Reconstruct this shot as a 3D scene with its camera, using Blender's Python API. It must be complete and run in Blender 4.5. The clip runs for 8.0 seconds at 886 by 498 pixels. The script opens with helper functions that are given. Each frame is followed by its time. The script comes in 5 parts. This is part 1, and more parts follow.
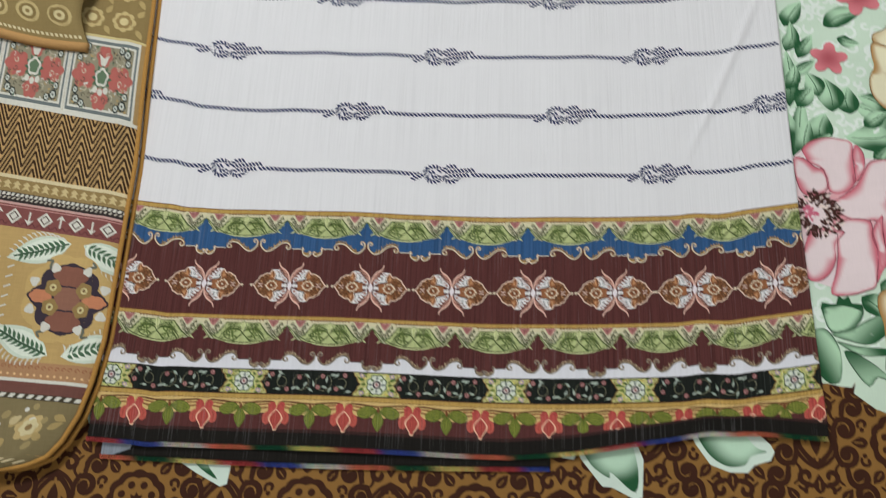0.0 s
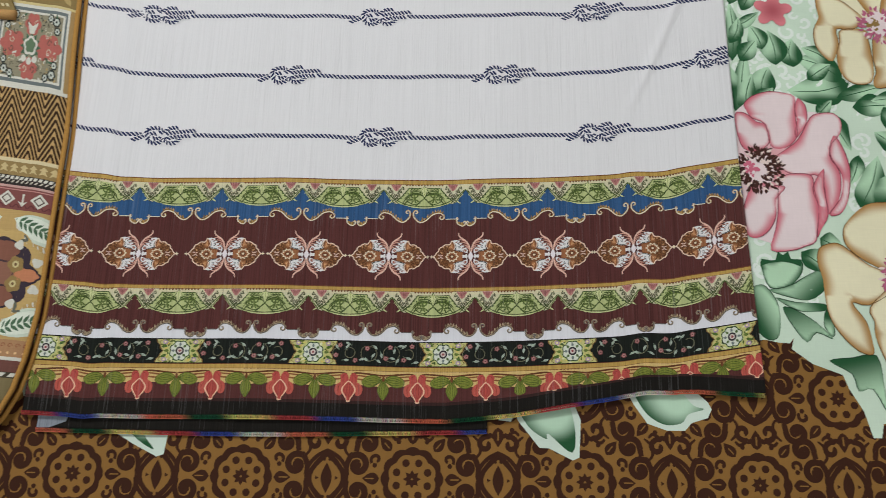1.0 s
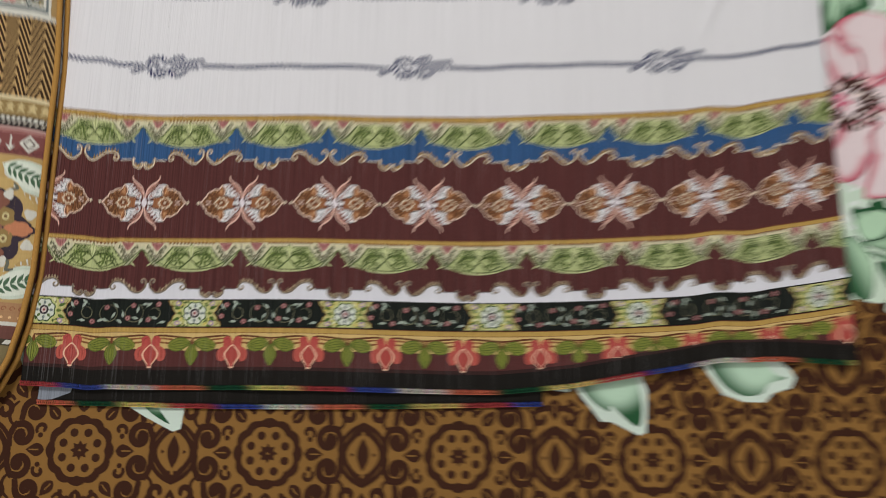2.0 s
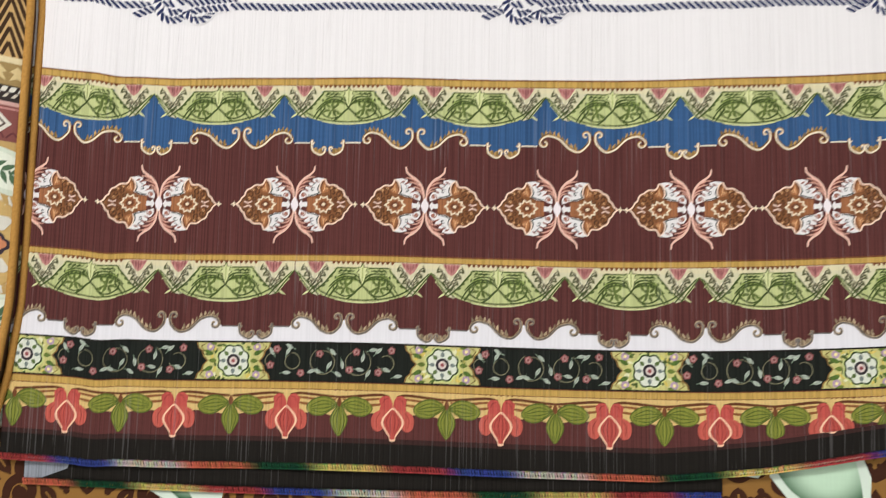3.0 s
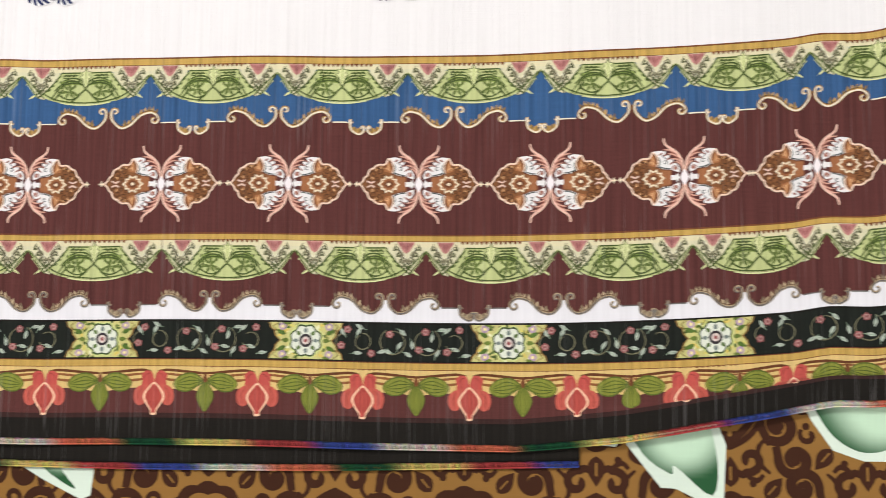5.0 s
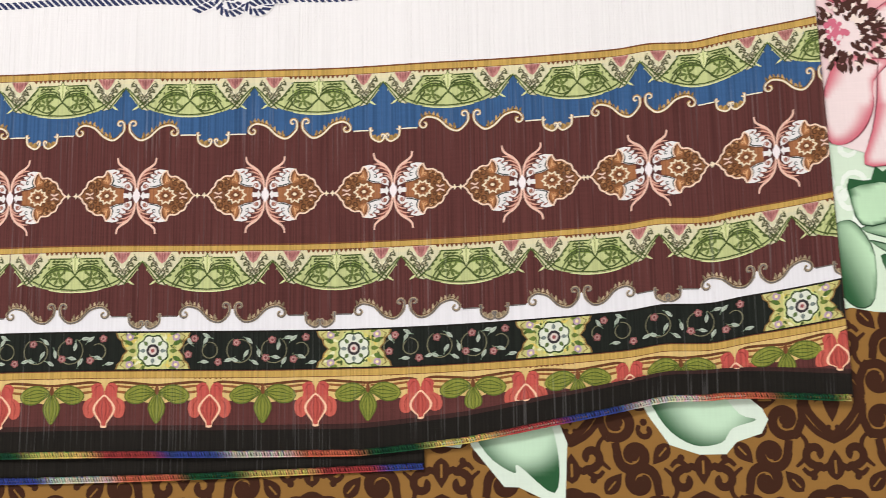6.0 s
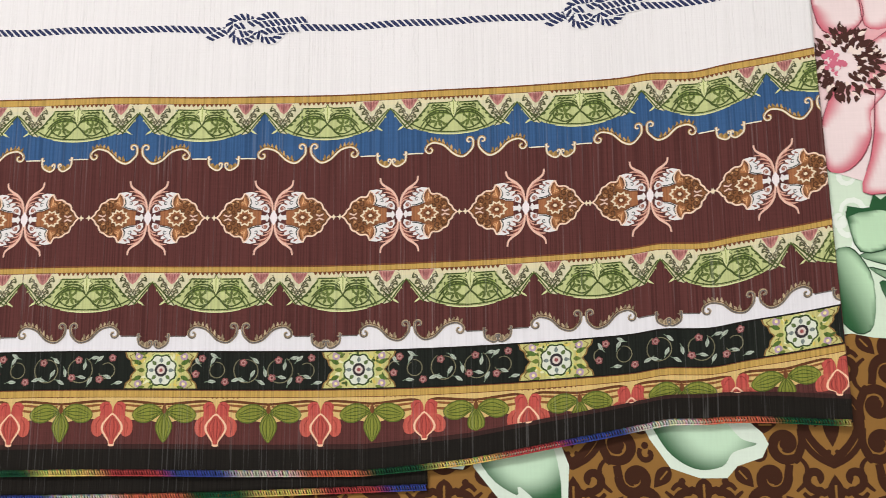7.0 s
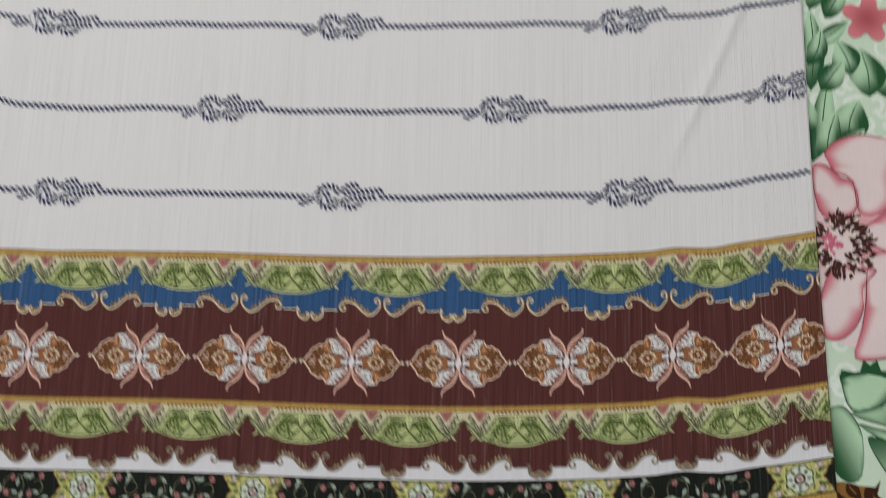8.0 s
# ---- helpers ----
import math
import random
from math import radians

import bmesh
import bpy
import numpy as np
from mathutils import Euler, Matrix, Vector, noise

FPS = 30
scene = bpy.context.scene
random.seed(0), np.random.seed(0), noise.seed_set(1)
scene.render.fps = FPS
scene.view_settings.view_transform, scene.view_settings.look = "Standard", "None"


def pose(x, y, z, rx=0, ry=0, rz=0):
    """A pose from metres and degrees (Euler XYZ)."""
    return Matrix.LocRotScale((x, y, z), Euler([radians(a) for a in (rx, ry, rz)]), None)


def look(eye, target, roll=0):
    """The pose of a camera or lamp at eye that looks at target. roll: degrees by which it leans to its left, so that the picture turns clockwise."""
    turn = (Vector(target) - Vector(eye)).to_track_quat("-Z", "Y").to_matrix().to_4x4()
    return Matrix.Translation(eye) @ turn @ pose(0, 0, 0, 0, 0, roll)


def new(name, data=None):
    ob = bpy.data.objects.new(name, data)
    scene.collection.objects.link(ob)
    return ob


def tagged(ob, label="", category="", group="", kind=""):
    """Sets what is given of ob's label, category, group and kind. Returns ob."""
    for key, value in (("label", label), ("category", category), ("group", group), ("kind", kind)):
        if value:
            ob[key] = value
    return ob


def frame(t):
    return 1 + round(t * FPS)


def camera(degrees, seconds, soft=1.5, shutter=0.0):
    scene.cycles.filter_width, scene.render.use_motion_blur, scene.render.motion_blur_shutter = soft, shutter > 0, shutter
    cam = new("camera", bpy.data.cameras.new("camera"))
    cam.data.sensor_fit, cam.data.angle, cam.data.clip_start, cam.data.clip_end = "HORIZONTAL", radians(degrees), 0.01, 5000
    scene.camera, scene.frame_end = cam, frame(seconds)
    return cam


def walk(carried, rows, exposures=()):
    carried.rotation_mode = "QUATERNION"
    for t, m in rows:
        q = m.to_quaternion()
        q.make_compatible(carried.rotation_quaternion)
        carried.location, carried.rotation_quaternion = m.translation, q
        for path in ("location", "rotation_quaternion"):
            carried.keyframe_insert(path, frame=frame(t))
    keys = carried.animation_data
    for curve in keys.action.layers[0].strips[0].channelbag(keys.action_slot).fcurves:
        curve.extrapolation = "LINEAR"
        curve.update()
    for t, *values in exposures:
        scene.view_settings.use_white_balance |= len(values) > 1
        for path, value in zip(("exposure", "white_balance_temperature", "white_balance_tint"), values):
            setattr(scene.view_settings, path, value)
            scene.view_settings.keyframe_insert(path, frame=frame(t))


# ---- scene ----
from mathutils import geometry

cam = camera(55.0, 8.0, soft=0.8, shutter=0.6)
PATH = [
    (0, (-0.053, -0.236, 0.744), (-0.13, 0.459, -1.129), -4.2),
    (0.5, (-0.005, -0.242, 0.743), (-0.128, 0.384, -1.152), -10.1),
    (1, (0.0, -0.232, 0.734), (-0.064, 0.385, -1.168), -5.1),
    (1.5, (-0.003, -0.231, 0.733), (-0.035, 0.396, -1.166), -2.7),
    (1.8, (-0.014, -0.229, 0.708), (-0.056, 0.386, -1.195), -3.3),
    (1.9, (-0.023, -0.219, 0.685), (-0.064, 0.349, -1.232), -3.4),
    (2, (-0.038, -0.185, 0.654), (-0.108, 0.256, -1.296), -8.3),
    (2.2, (-0.084, -0.136, 0.579), (-0.101, 0.237, -1.386), -2.4),
    (3.3, (-0.11, -0.078, 0.475), (-0.257, 0.1, -1.512), -38.3),
    (3.5, (-0.109, -0.076, 0.475), (-0.258, 0.088, -1.513), -41.3),
    (4, (-0.097, -0.075, 0.477), (-0.236, 0.087, -1.512), -39.8),
    (4.2, (-0.087, -0.067, 0.476), (-0.226, 0.065, -1.515), -45.7),
    (5.3, (-0.007, -0.085, 0.477), (-0.124, 0.118, -1.509), -29.8),
    (5.5, (0.006, -0.086, 0.48), (-0.08, 0.132, -1.507), -21.3),
    (6, (0.041, -0.098, 0.481), (-0.011, 0.16, -1.501), -12.5),
    (6.5, (0.048, -0.102, 0.486), (0.002, 0.205, -1.49), -9.8),
    (7, (0.042, -0.102, 0.489), (-0.023, 0.222, -1.483), -12.0),
    (7.5, (0.033, -0.071, 0.506), (-0.05, 0.181, -1.476), -17.3),
    (7.7, (0.042, -0.056, 0.554), (-0.1, 0.244, -1.418), -23.5),
    (8, (0.014, -0.037, 0.592), (-0.073, 0.349, -1.368), -11.5),
]
walk(cam, [(t, look(eye, target, roll)) for t, eye, target, roll in PATH],
     exposures=[(0.0, -0.56, 6150, 6), (1.5, -0.66, 6200, 8), (2.0, -0.64, 6350, 10), (2.2, -0.42, 6350, 10), (3.3, -0.12, 6500, 10), (4.2, -0.08, 6500, 10), (5.5, 0.06, 6500, 11),
                (6.5, -0.14, 6550, 11), (7.4, -0.15, 6550, 11), (8.0, -0.78, 6350, 8)])

# ---- light ----
world = bpy.data.worlds.new("world")
scene.world = world
world.use_nodes = True
world.node_tree.nodes["Background"].inputs[0].default_value = (0.9, 0.95, 1.0, 1)
world.node_tree.nodes["Background"].inputs[1].default_value = 0.12


def lamp(name, place, target, size_x, size_y, watts, colour):
    data = bpy.data.lights.new(name, "AREA")
    data.shape, data.size, data.size_y, data.energy, data.color = "RECTANGLE", size_x, size_y, watts, colour
    ob = new(name, data)
    ob.matrix_world = look(place, target)
    return ob


lamp("tube_light", (-0.75, 0.95, 1.8), (-0.1, 0.1, 0.0), 1.2, 0.12, 39, (1.0, 0.985, 0.96))
lamp("tube_light", (0.95, -0.8, 1.86), (0.2, 0.0, 0.0), 1.2, 0.12, 13, (1.0, 0.985, 0.96))


# ---- materials ----
def lin(r, g, b):
    return tuple(((c / 255 + 0.055) / 1.055) ** 2.4 if c > 10 else c / 255 / 12.92 for c in (r, g, b))


class Nodes:
    def __init__(self, name, rough):
        self.mat = bpy.data.materials.new(name)
        self.mat.use_nodes = True
        self.tree = self.mat.node_tree
        self.bsdf = self.tree.nodes["Principled BSDF"]
        self.bsdf.inputs["Roughness"].default_value = rough
        self.bsdf.inputs["Specular IOR Level"].default_value = 0.12

    def add(self, kind, **props):
        n = self.tree.nodes.new(kind)
        for k, v in props.items():
            if k == "operation":
                n.operation = v
            elif k == "blend":
                n.data_type, n.blend_type = "RGBA", v
            elif k == "attr":
                n.attribute_name = v
        return n

    def link(self, a, b):
        self.tree.links.new(a, b)

    def noise(self, scale, detail=2.0, rough=0.5):
        """Noise on object coordinates stretched by scale."""
        co = self.add("ShaderNodeTexCoord")
        mp = self.add("ShaderNodeMapping")
        mp.inputs["Scale"].default_value = scale
        n = self.add("ShaderNodeTexNoise")
        n.inputs["Scale"].default_value, n.inputs["Detail"].default_value, n.inputs["Roughness"].default_value = 1.0, detail, rough
        self.link(co.outputs["Object"], mp.inputs[0])
        self.link(mp.outputs[0], n.inputs["Vector"])
        return n.outputs["Fac"]

    def ramp(self, fac, lo, hi, a=0.0, b=1.0):
        r = self.add("ShaderNodeMapRange")
        for i, v in enumerate((lo, hi, a, b)):
            r.inputs[i + 1].default_value = v
        self.link(fac, r.inputs[0])
        return r.outputs[0]

    def mix(self, fac, a, b, blend="MIX"):
        m = self.add("ShaderNodeMix", blend=blend)
        for v, s in ((fac, m.inputs[0]), (a, m.inputs[6]), (b, m.inputs[7])):
            if isinstance(v, (int, float)):
                s.default_value = v
            elif isinstance(v, tuple):
                s.default_value = (*v, 1)
            else:
                self.link(v, s)
        return m.outputs[2]

    def math(self, op, a, b):
        m = self.add("ShaderNodeMath", operation=op)
        for v, s in ((a, m.inputs[0]), (b, m.inputs[1])):
            if isinstance(v, (int, float)):
                s.default_value = v
            else:
                self.link(v, s)
        return m.outputs[0]

    def bump(self, height, strength, distance):
        b = self.add("ShaderNodeBump")
        b.inputs["Strength"].default_value, b.inputs["Distance"].default_value = strength, distance
        self.link(height, b.inputs["Height"])
        self.link(b.outputs[0], self.bsdf.inputs["Normal"])

    def faded(self, colour, k):
        h = self.add("ShaderNodeHueSaturation")
        h.inputs["Saturation"].default_value = k
        self.link(colour, h.inputs["Color"])
        return h.outputs[0]

    def done(self, colour):
        self.link(colour, self.bsdf.inputs["Base Color"])
        return self.mat


def slub_cotton():
    """Printed slub cotton: fine ribs along the warp, with a few thick pale and dark threads."""
    n = Nodes("slub_cotton", 0.85)
    dye = n.add("ShaderNodeAttribute", attr="dye").outputs["Color"]
    dye = n.faded(dye, 0.92)
    value = n.add("ShaderNodeRGBToBW")
    n.link(dye, value.inputs[0])
    rib = n.noise((1150, 8, 1), 0.6)
    weft = n.noise((70, 1500, 1), 1.0)
    patch = n.noise((16, 9, 1), 2.0)
    lines = n.math("MULTIPLY", n.ramp(rib, 0.34, 0.58, 0.66, 1.10), n.ramp(weft, 0.3, 0.7, 0.93, 1.05))
    ribbed = n.mix(1.0, dye, lines, "MULTIPLY")
    col = n.mix(n.ramp(value.outputs[0], 0.25, 0.70, 0.85, 0.12), dye, ribbed)
    pale = n.math("MULTIPLY", n.ramp(n.noise((1050, 12, 1), 0.0), 0.68, 0.73), n.ramp(patch, 0.38, 0.62, 0.25, 1.0))
    col = n.mix(n.math("MULTIPLY", pale, 0.07), col, lin(236, 232, 234))
    dark = n.math("MULTIPLY", n.ramp(n.noise((700, 8, 1), 0.0), 0.34, 0.28), n.ramp(patch, 0.40, 0.60, 1.0, 0.3))
    col = n.mix(n.math("MULTIPLY", dark, 0.05), col, lin(60, 46, 48))
    height = n.math("ADD", n.math("ADD", n.math("MULTIPLY", rib, 0.8), n.math("MULTIPLY", pale, 1.2)), n.math("MULTIPLY", weft, 0.3))
    n.bump(height, 0.55, 0.0004)
    return n.done(col)


def fine_cotton(name, rough, wrinkle, fade):
    """Smooth printed cotton with a fine weave and soft wrinkles."""
    n = Nodes(name, rough)
    dye = n.add("ShaderNodeAttribute", attr="dye").outputs["Color"]
    dye = n.faded(dye, 0.88)
    a, b = n.noise((900, 60, 1), 1.0), n.noise((60, 900, 1), 1.0)
    weave = n.math("ADD", a, b)
    cloud = n.noise((11, 11, 1), 3.0)
    col = n.mix(1.0, dye, n.ramp(weave, 0.6, 1.4, 1 - fade, 1 + fade), "MULTIPLY")
    col = n.mix(1.0, col, n.ramp(cloud, 0.3, 0.7, 0.93, 1.05), "MULTIPLY")
    folds = n.noise((16, 10, 1), 2.0)
    n.bump(n.math("ADD", n.math("MULTIPLY", weave, 0.012), folds), wrinkle, 0.006)
    return n.done(col)


def plain(name, colour, rough, grain=200.0, depth=0.1):
    n = Nodes(name, rough)
    g = n.noise((grain, grain, grain), 3.0)
    col = n.mix(n.ramp(g, 0.3, 0.7), tuple(c * (1 - depth) for c in colour), tuple(min(1, c * (1 + depth)) for c in colour))
    n.bump(g, 0.2, 0.001)
    return n.done(col)


COTTON = slub_cotton()
SHEETING = fine_cotton("sheet_cotton", 0.7, 0.25, 0.03)
SHAWLING = fine_cotton("shawl_cotton", 0.75, 0.8, 0.08)
THREAD = fine_cotton("thread", 0.6, 0.1, 0.12)
PIPING = plain("piping_cotton", lin(180, 134, 70), 0.8, 900.0, 0.15)
PIPING_PALE = plain("pale_piping_cotton", lin(186, 144, 92), 0.8, 900.0, 0.15)
PLASTER = plain("plaster", (0.75, 0.74, 0.70), 0.9, 30.0, 0.04)
TILE_FLOOR = plain("floor_tile", (0.45, 0.42, 0.38), 0.5, 12.0, 0.1)
TICKING = plain("mattress_ticking", (0.5, 0.48, 0.42), 0.9, 300.0, 0.1)

WHITE, MAROON, BLACK, GOLD = lin(230, 227, 231), lin(90, 46, 44), lin(30, 27, 24), lin(190, 152, 66)
BLUE, LIME, CREAM = lin(40, 84, 134), lin(188, 196, 132), lin(230, 212, 184)
NAVY, DARKGREEN = lin(40, 50, 92), lin(30, 34, 30)
BUDRED, LEAFGREEN, STEM = lin(188, 64, 54), lin(132, 138, 46), lin(120, 68, 34)

# ---- drawing of prints ----
LIFT = 0.00006


def smooth(pts, n=6, closed=False):
    """A round line through the points."""
    p = [np.array(q, float) for q in pts]
    k = len(p)
    out = []
    for i in range(k if closed else k - 1):
        if closed:
            a, b, c, d = p[i - 1], p[i], p[(i + 1) % k], p[(i + 2) % k]
        else:
            a, b, c, d = p[max(i - 1, 0)], p[i], p[i + 1], p[min(i + 2, k - 1)]
        for j in range(n):
            t = j / n
            out.append(0.5 * (2 * b + (c - a) * t + (2 * a - 5 * b + 4 * c - d) * t * t + (3 * b - a - 3 * c + d) * t ** 3))
    if not closed:
        out.append(p[-1])
    return [(float(q[0]), float(q[1])) for q in out]


def turned(pts, at=(0, 0), angle=0.0, sx=1.0, sy=1.0):
    """The points scaled, turned by degrees and moved."""
    c, s = math.cos(radians(angle)), math.sin(radians(angle))
    return [(at[0] + sx * x * c - sy * y * s, at[1] + sx * x * s + sy * y * c) for x, y in pts]


def mirrored(pts):
    """The outline closed by its own mirror image in the x axis."""
    return list(pts) + [(x, -y) for x, y in reversed(pts) if abs(y) > 1e-6]


def spiral(at, r, start, turns, n=18, grow=0.15):
    """A curl that winds in from radius r; start in degrees, negative turns go clockwise."""
    return [(at[0] + r * (1 - (1 - grow) * i / n) * math.cos(radians(start + 360 * turns * i / n)),
             at[1] + r * (1 - (1 - grow) * i / n) * math.sin(radians(start + 360 * turns * i / n))) for i in range(n + 1)]


def disc(at, r, n=12, squash=1.0):
    return [(at[0] + r * math.cos(math.tau * i / n), at[1] + squash * r * math.sin(math.tau * i / n)) for i in range(n)]


def lobes(at, r, count, dip, n=6, start=0.0):
    """A rosette's outline with round lobes."""
    out = []
    for i in range(count * n):
        a = math.tau * i / (count * n) + radians(start)
        q = r * (1 - dip + dip * abs(math.cos(count * (a - radians(start)) / 2)))
        out.append((at[0] + q * math.cos(a), at[1] + q * math.sin(a)))
    return out


def star(at, r1, r2, count, start=0.0):
    return [(at[0] + (r1, r2)[i % 2] * math.cos(radians(start) + math.pi * i / count),
             at[1] + (r1, r2)[i % 2] * math.sin(radians(start) + math.pi * i / count)) for i in range(2 * count)]


def blade(length, width, point=0.75, n=9):
    """A pointed leaf along x from the origin."""
    top = [(length * i / n, 0.5 * width * math.sin(math.pi * (i / n) ** point)) for i in range(n + 1)]
    return mirrored(top)


class Print:
    """Flat colours drawn in a cloth's own plane, one above the other, in metres."""

    def __init__(self, unit=0.001):
        self.unit, self.at = unit, (0.0, 0.0)
        self.v, self.f, self.c, self.lay, self.count = [], [], [], [], 0

    def level(self, layer):
        """Later shapes of one layer lie a hair above earlier ones."""
        self.count += 1
        return layer + 0.023 * (self.count % 37)

    def put(self, pts):
        return [(self.at[0] + x * self.unit, self.at[1] + y * self.unit) for x, y in pts]

    def fill(self, pts, colour, layer=1, step=0.003, shade=None, exact=False):
        """A filled outline. shade(x, y), in drawing units, gives a colour that changes across it."""
        q = self.put(pts)
        ring = []
        for i, a in enumerate(q):
            b = q[(i + 1) % len(q)]
            m = max(1, math.ceil(math.dist(a, b) / step))
            ring += [(a[0] + (b[0] - a[0]) * j / m, a[1] + (b[1] - a[1]) * j / m) for j in range(m)]
        arr = np.array(ring)
        lo, hi = arr.min(0), arr.max(0)
        extra = []
        if max(hi - lo) > 1.6 * step:
            gx, gy = np.meshgrid(np.arange(lo[0] + step / 2, hi[0], step), np.arange(lo[1] + step / 2, hi[1], step))
            gx, gy = gx.ravel(), gy.ravel()
            inside = np.zeros(len(gx), bool)
            for (x1, y1), (x2, y2) in zip(arr, np.roll(arr, -1, 0)):
                if y1 != y2:
                    inside ^= ((y1 > gy) != (y2 > gy)) & (gx < (x2 - x1) * (gy - y1) / (y2 - y1) + x1)
            extra = list(zip(gx[inside], gy[inside]))
        vs, _, fs, *_ = geometry.delaunay_2d_cdt([Vector(p) for p in ring + extra], [], [list(range(len(ring)))], 1, 1e-7)
        base = len(self.v)
        self.v += [(p[0], p[1]) for p in vs]
        self.f += [[base + i for i in f] for f in fs]
        self.lay += [layer if exact else self.level(layer)] * len(vs)
        if shade:
            self.c += [shade((p[0] - self.at[0]) / self.unit, (p[1] - self.at[1]) / self.unit) for p in vs]
        else:
            self.c += [colour] * len(vs)

    def stroke(self, pts, width, colour, layer=2, taper=0.0, exact=False):
        """A line of that width; taper thins its ends."""
        p = np.array(self.put(pts))
        d = np.gradient(p, axis=0)
        d /= np.maximum(np.linalg.norm(d, axis=1), 1e-9)[:, None]
        side = np.stack([-d[:, 1], d[:, 0]], 1)
        k = np.linspace(0, 1, len(p))
        w = 0.5 * width * self.unit * (1 - taper * np.abs(2 * k - 1) ** 2)
        base = len(self.v)
        layer, climb = (layer, 0.0) if exact else (self.level(layer), 0.5)
        for a, b, m, q in zip(p, side, w, k):
            self.v += [tuple(a + b * m), tuple(a - b * m)]
            self.c += [colour, colour]
            self.lay += [layer + climb * q, layer + climb * q]
        for i in range(len(p) - 1):
            j = base + 2 * i
            self.f.append([j, j + 1, j + 3, j + 2])

    def rope(self, pts, width, pitch, colour, layer=2, lean=0.8):
        """Slanting strands along a line."""
        p = np.array(pts, float)
        run = np.concatenate([[0], np.cumsum(np.linalg.norm(np.diff(p, axis=0), axis=1))])
        for s in np.arange(pitch * 0.5, run[-1], pitch):
            o = np.array([np.interp(s, run, p[:, 0]), np.interp(s, run, p[:, 1])])
            e = np.array([np.interp(s + 0.2, run, p[:, 0]), np.interp(s + 0.2, run, p[:, 1])]) - np.array(
                [np.interp(s - 0.2, run, p[:, 0]), np.interp(s - 0.2, run, p[:, 1])])
            e /= max(np.linalg.norm(e), 1e-9)
            m = np.array([-e[1], e[0]])
            h, b = width / 2, pitch * 0.41
            shape = [o + m * h - e * (lean * h + b), o + m * h * 1.05 - e * (lean * h - b * 0.4), o + e * b * 0.9, o - m * h + e * (lean * h + b),
                     o - m * h * 1.05 + e * (lean * h - b * 0.4), o - e * b * 0.9]
            self.fill([tuple(q) for q in shape], colour, layer, exact=True)

    def make(self, name, material, over, parent, label="", clip=None):
        """The drawing as one mesh, laid over a cloth by over(u, v) -> x, y, z."""
        uv = np.array(self.v)
        if clip:
            uv[:, 0] = np.clip(uv[:, 0], clip[0], clip[1])
            uv[:, 1] = np.clip(uv[:, 1], clip[2], clip[3])
        x, y, z = over(uv[:, 0], uv[:, 1])
        z = z + LIFT * np.array(self.lay)
        me = bpy.data.meshes.new(name)
        me.from_pydata(np.stack([x, y, z], 1).tolist(), [], self.f)
        paint(me, self.c)
        me.polygons.foreach_set("use_smooth", [True] * len(me.polygons))
        up = np.zeros(3 * len(me.polygons))
        me.polygons.foreach_get("normal", up)
        if up[2::3].sum() < 0:
            me.flip_normals()
        me.materials.append(material)
        ob = new(name, me)
        ob.parent = parent
        if label:
            tagged(ob, label)
        return ob


def paint(me, colours):
    """Store the dye of every vertex."""
    at = me.color_attributes.new("dye", "FLOAT_COLOR", "POINT")
    c = np.ones((len(me.vertices), 4))
    c[:, :3] = colours
    at.data.foreach_set("color", c.ravel())


def panel(name, material, over, parent, u0, u1, v0, v1, step, colour, lift=0.0, thick=0.0, label=""):
    """A sheet of cloth or a printed band, u0 to u1 by v0 to v1, fine enough to follow its folds."""
    nu, nv = max(1, math.ceil((u1 - u0) / step)), max(1, math.ceil((v1 - v0) / step))
    uu, vv = np.meshgrid(np.linspace(u0, u1, nu + 1), np.linspace(v0, v1, nv + 1))
    x, y, z = over(uu.ravel(), vv.ravel())
    me = bpy.data.meshes.new(name)
    faces = [(j * (nu + 1) + i, j * (nu + 1) + i + 1, (j + 1) * (nu + 1) + i + 1, (j + 1) * (nu + 1) + i) for j in range(nv) for i in range(nu)]
    me.from_pydata(np.stack([x, y, z + lift * LIFT], 1).tolist(), [], faces)
    paint(me, colour(vv.ravel()) if callable(colour) else colour)
    me.polygons.foreach_set("use_smooth", [True] * len(faces))
    me.materials.append(material)
    ob = new(name, me)
    ob.parent = parent
    if thick:
        m = ob.modifiers.new("thickness", "SOLIDIFY")
        m.thickness, m.offset = thick, -1
    if label:
        tagged(ob, label)
    return ob


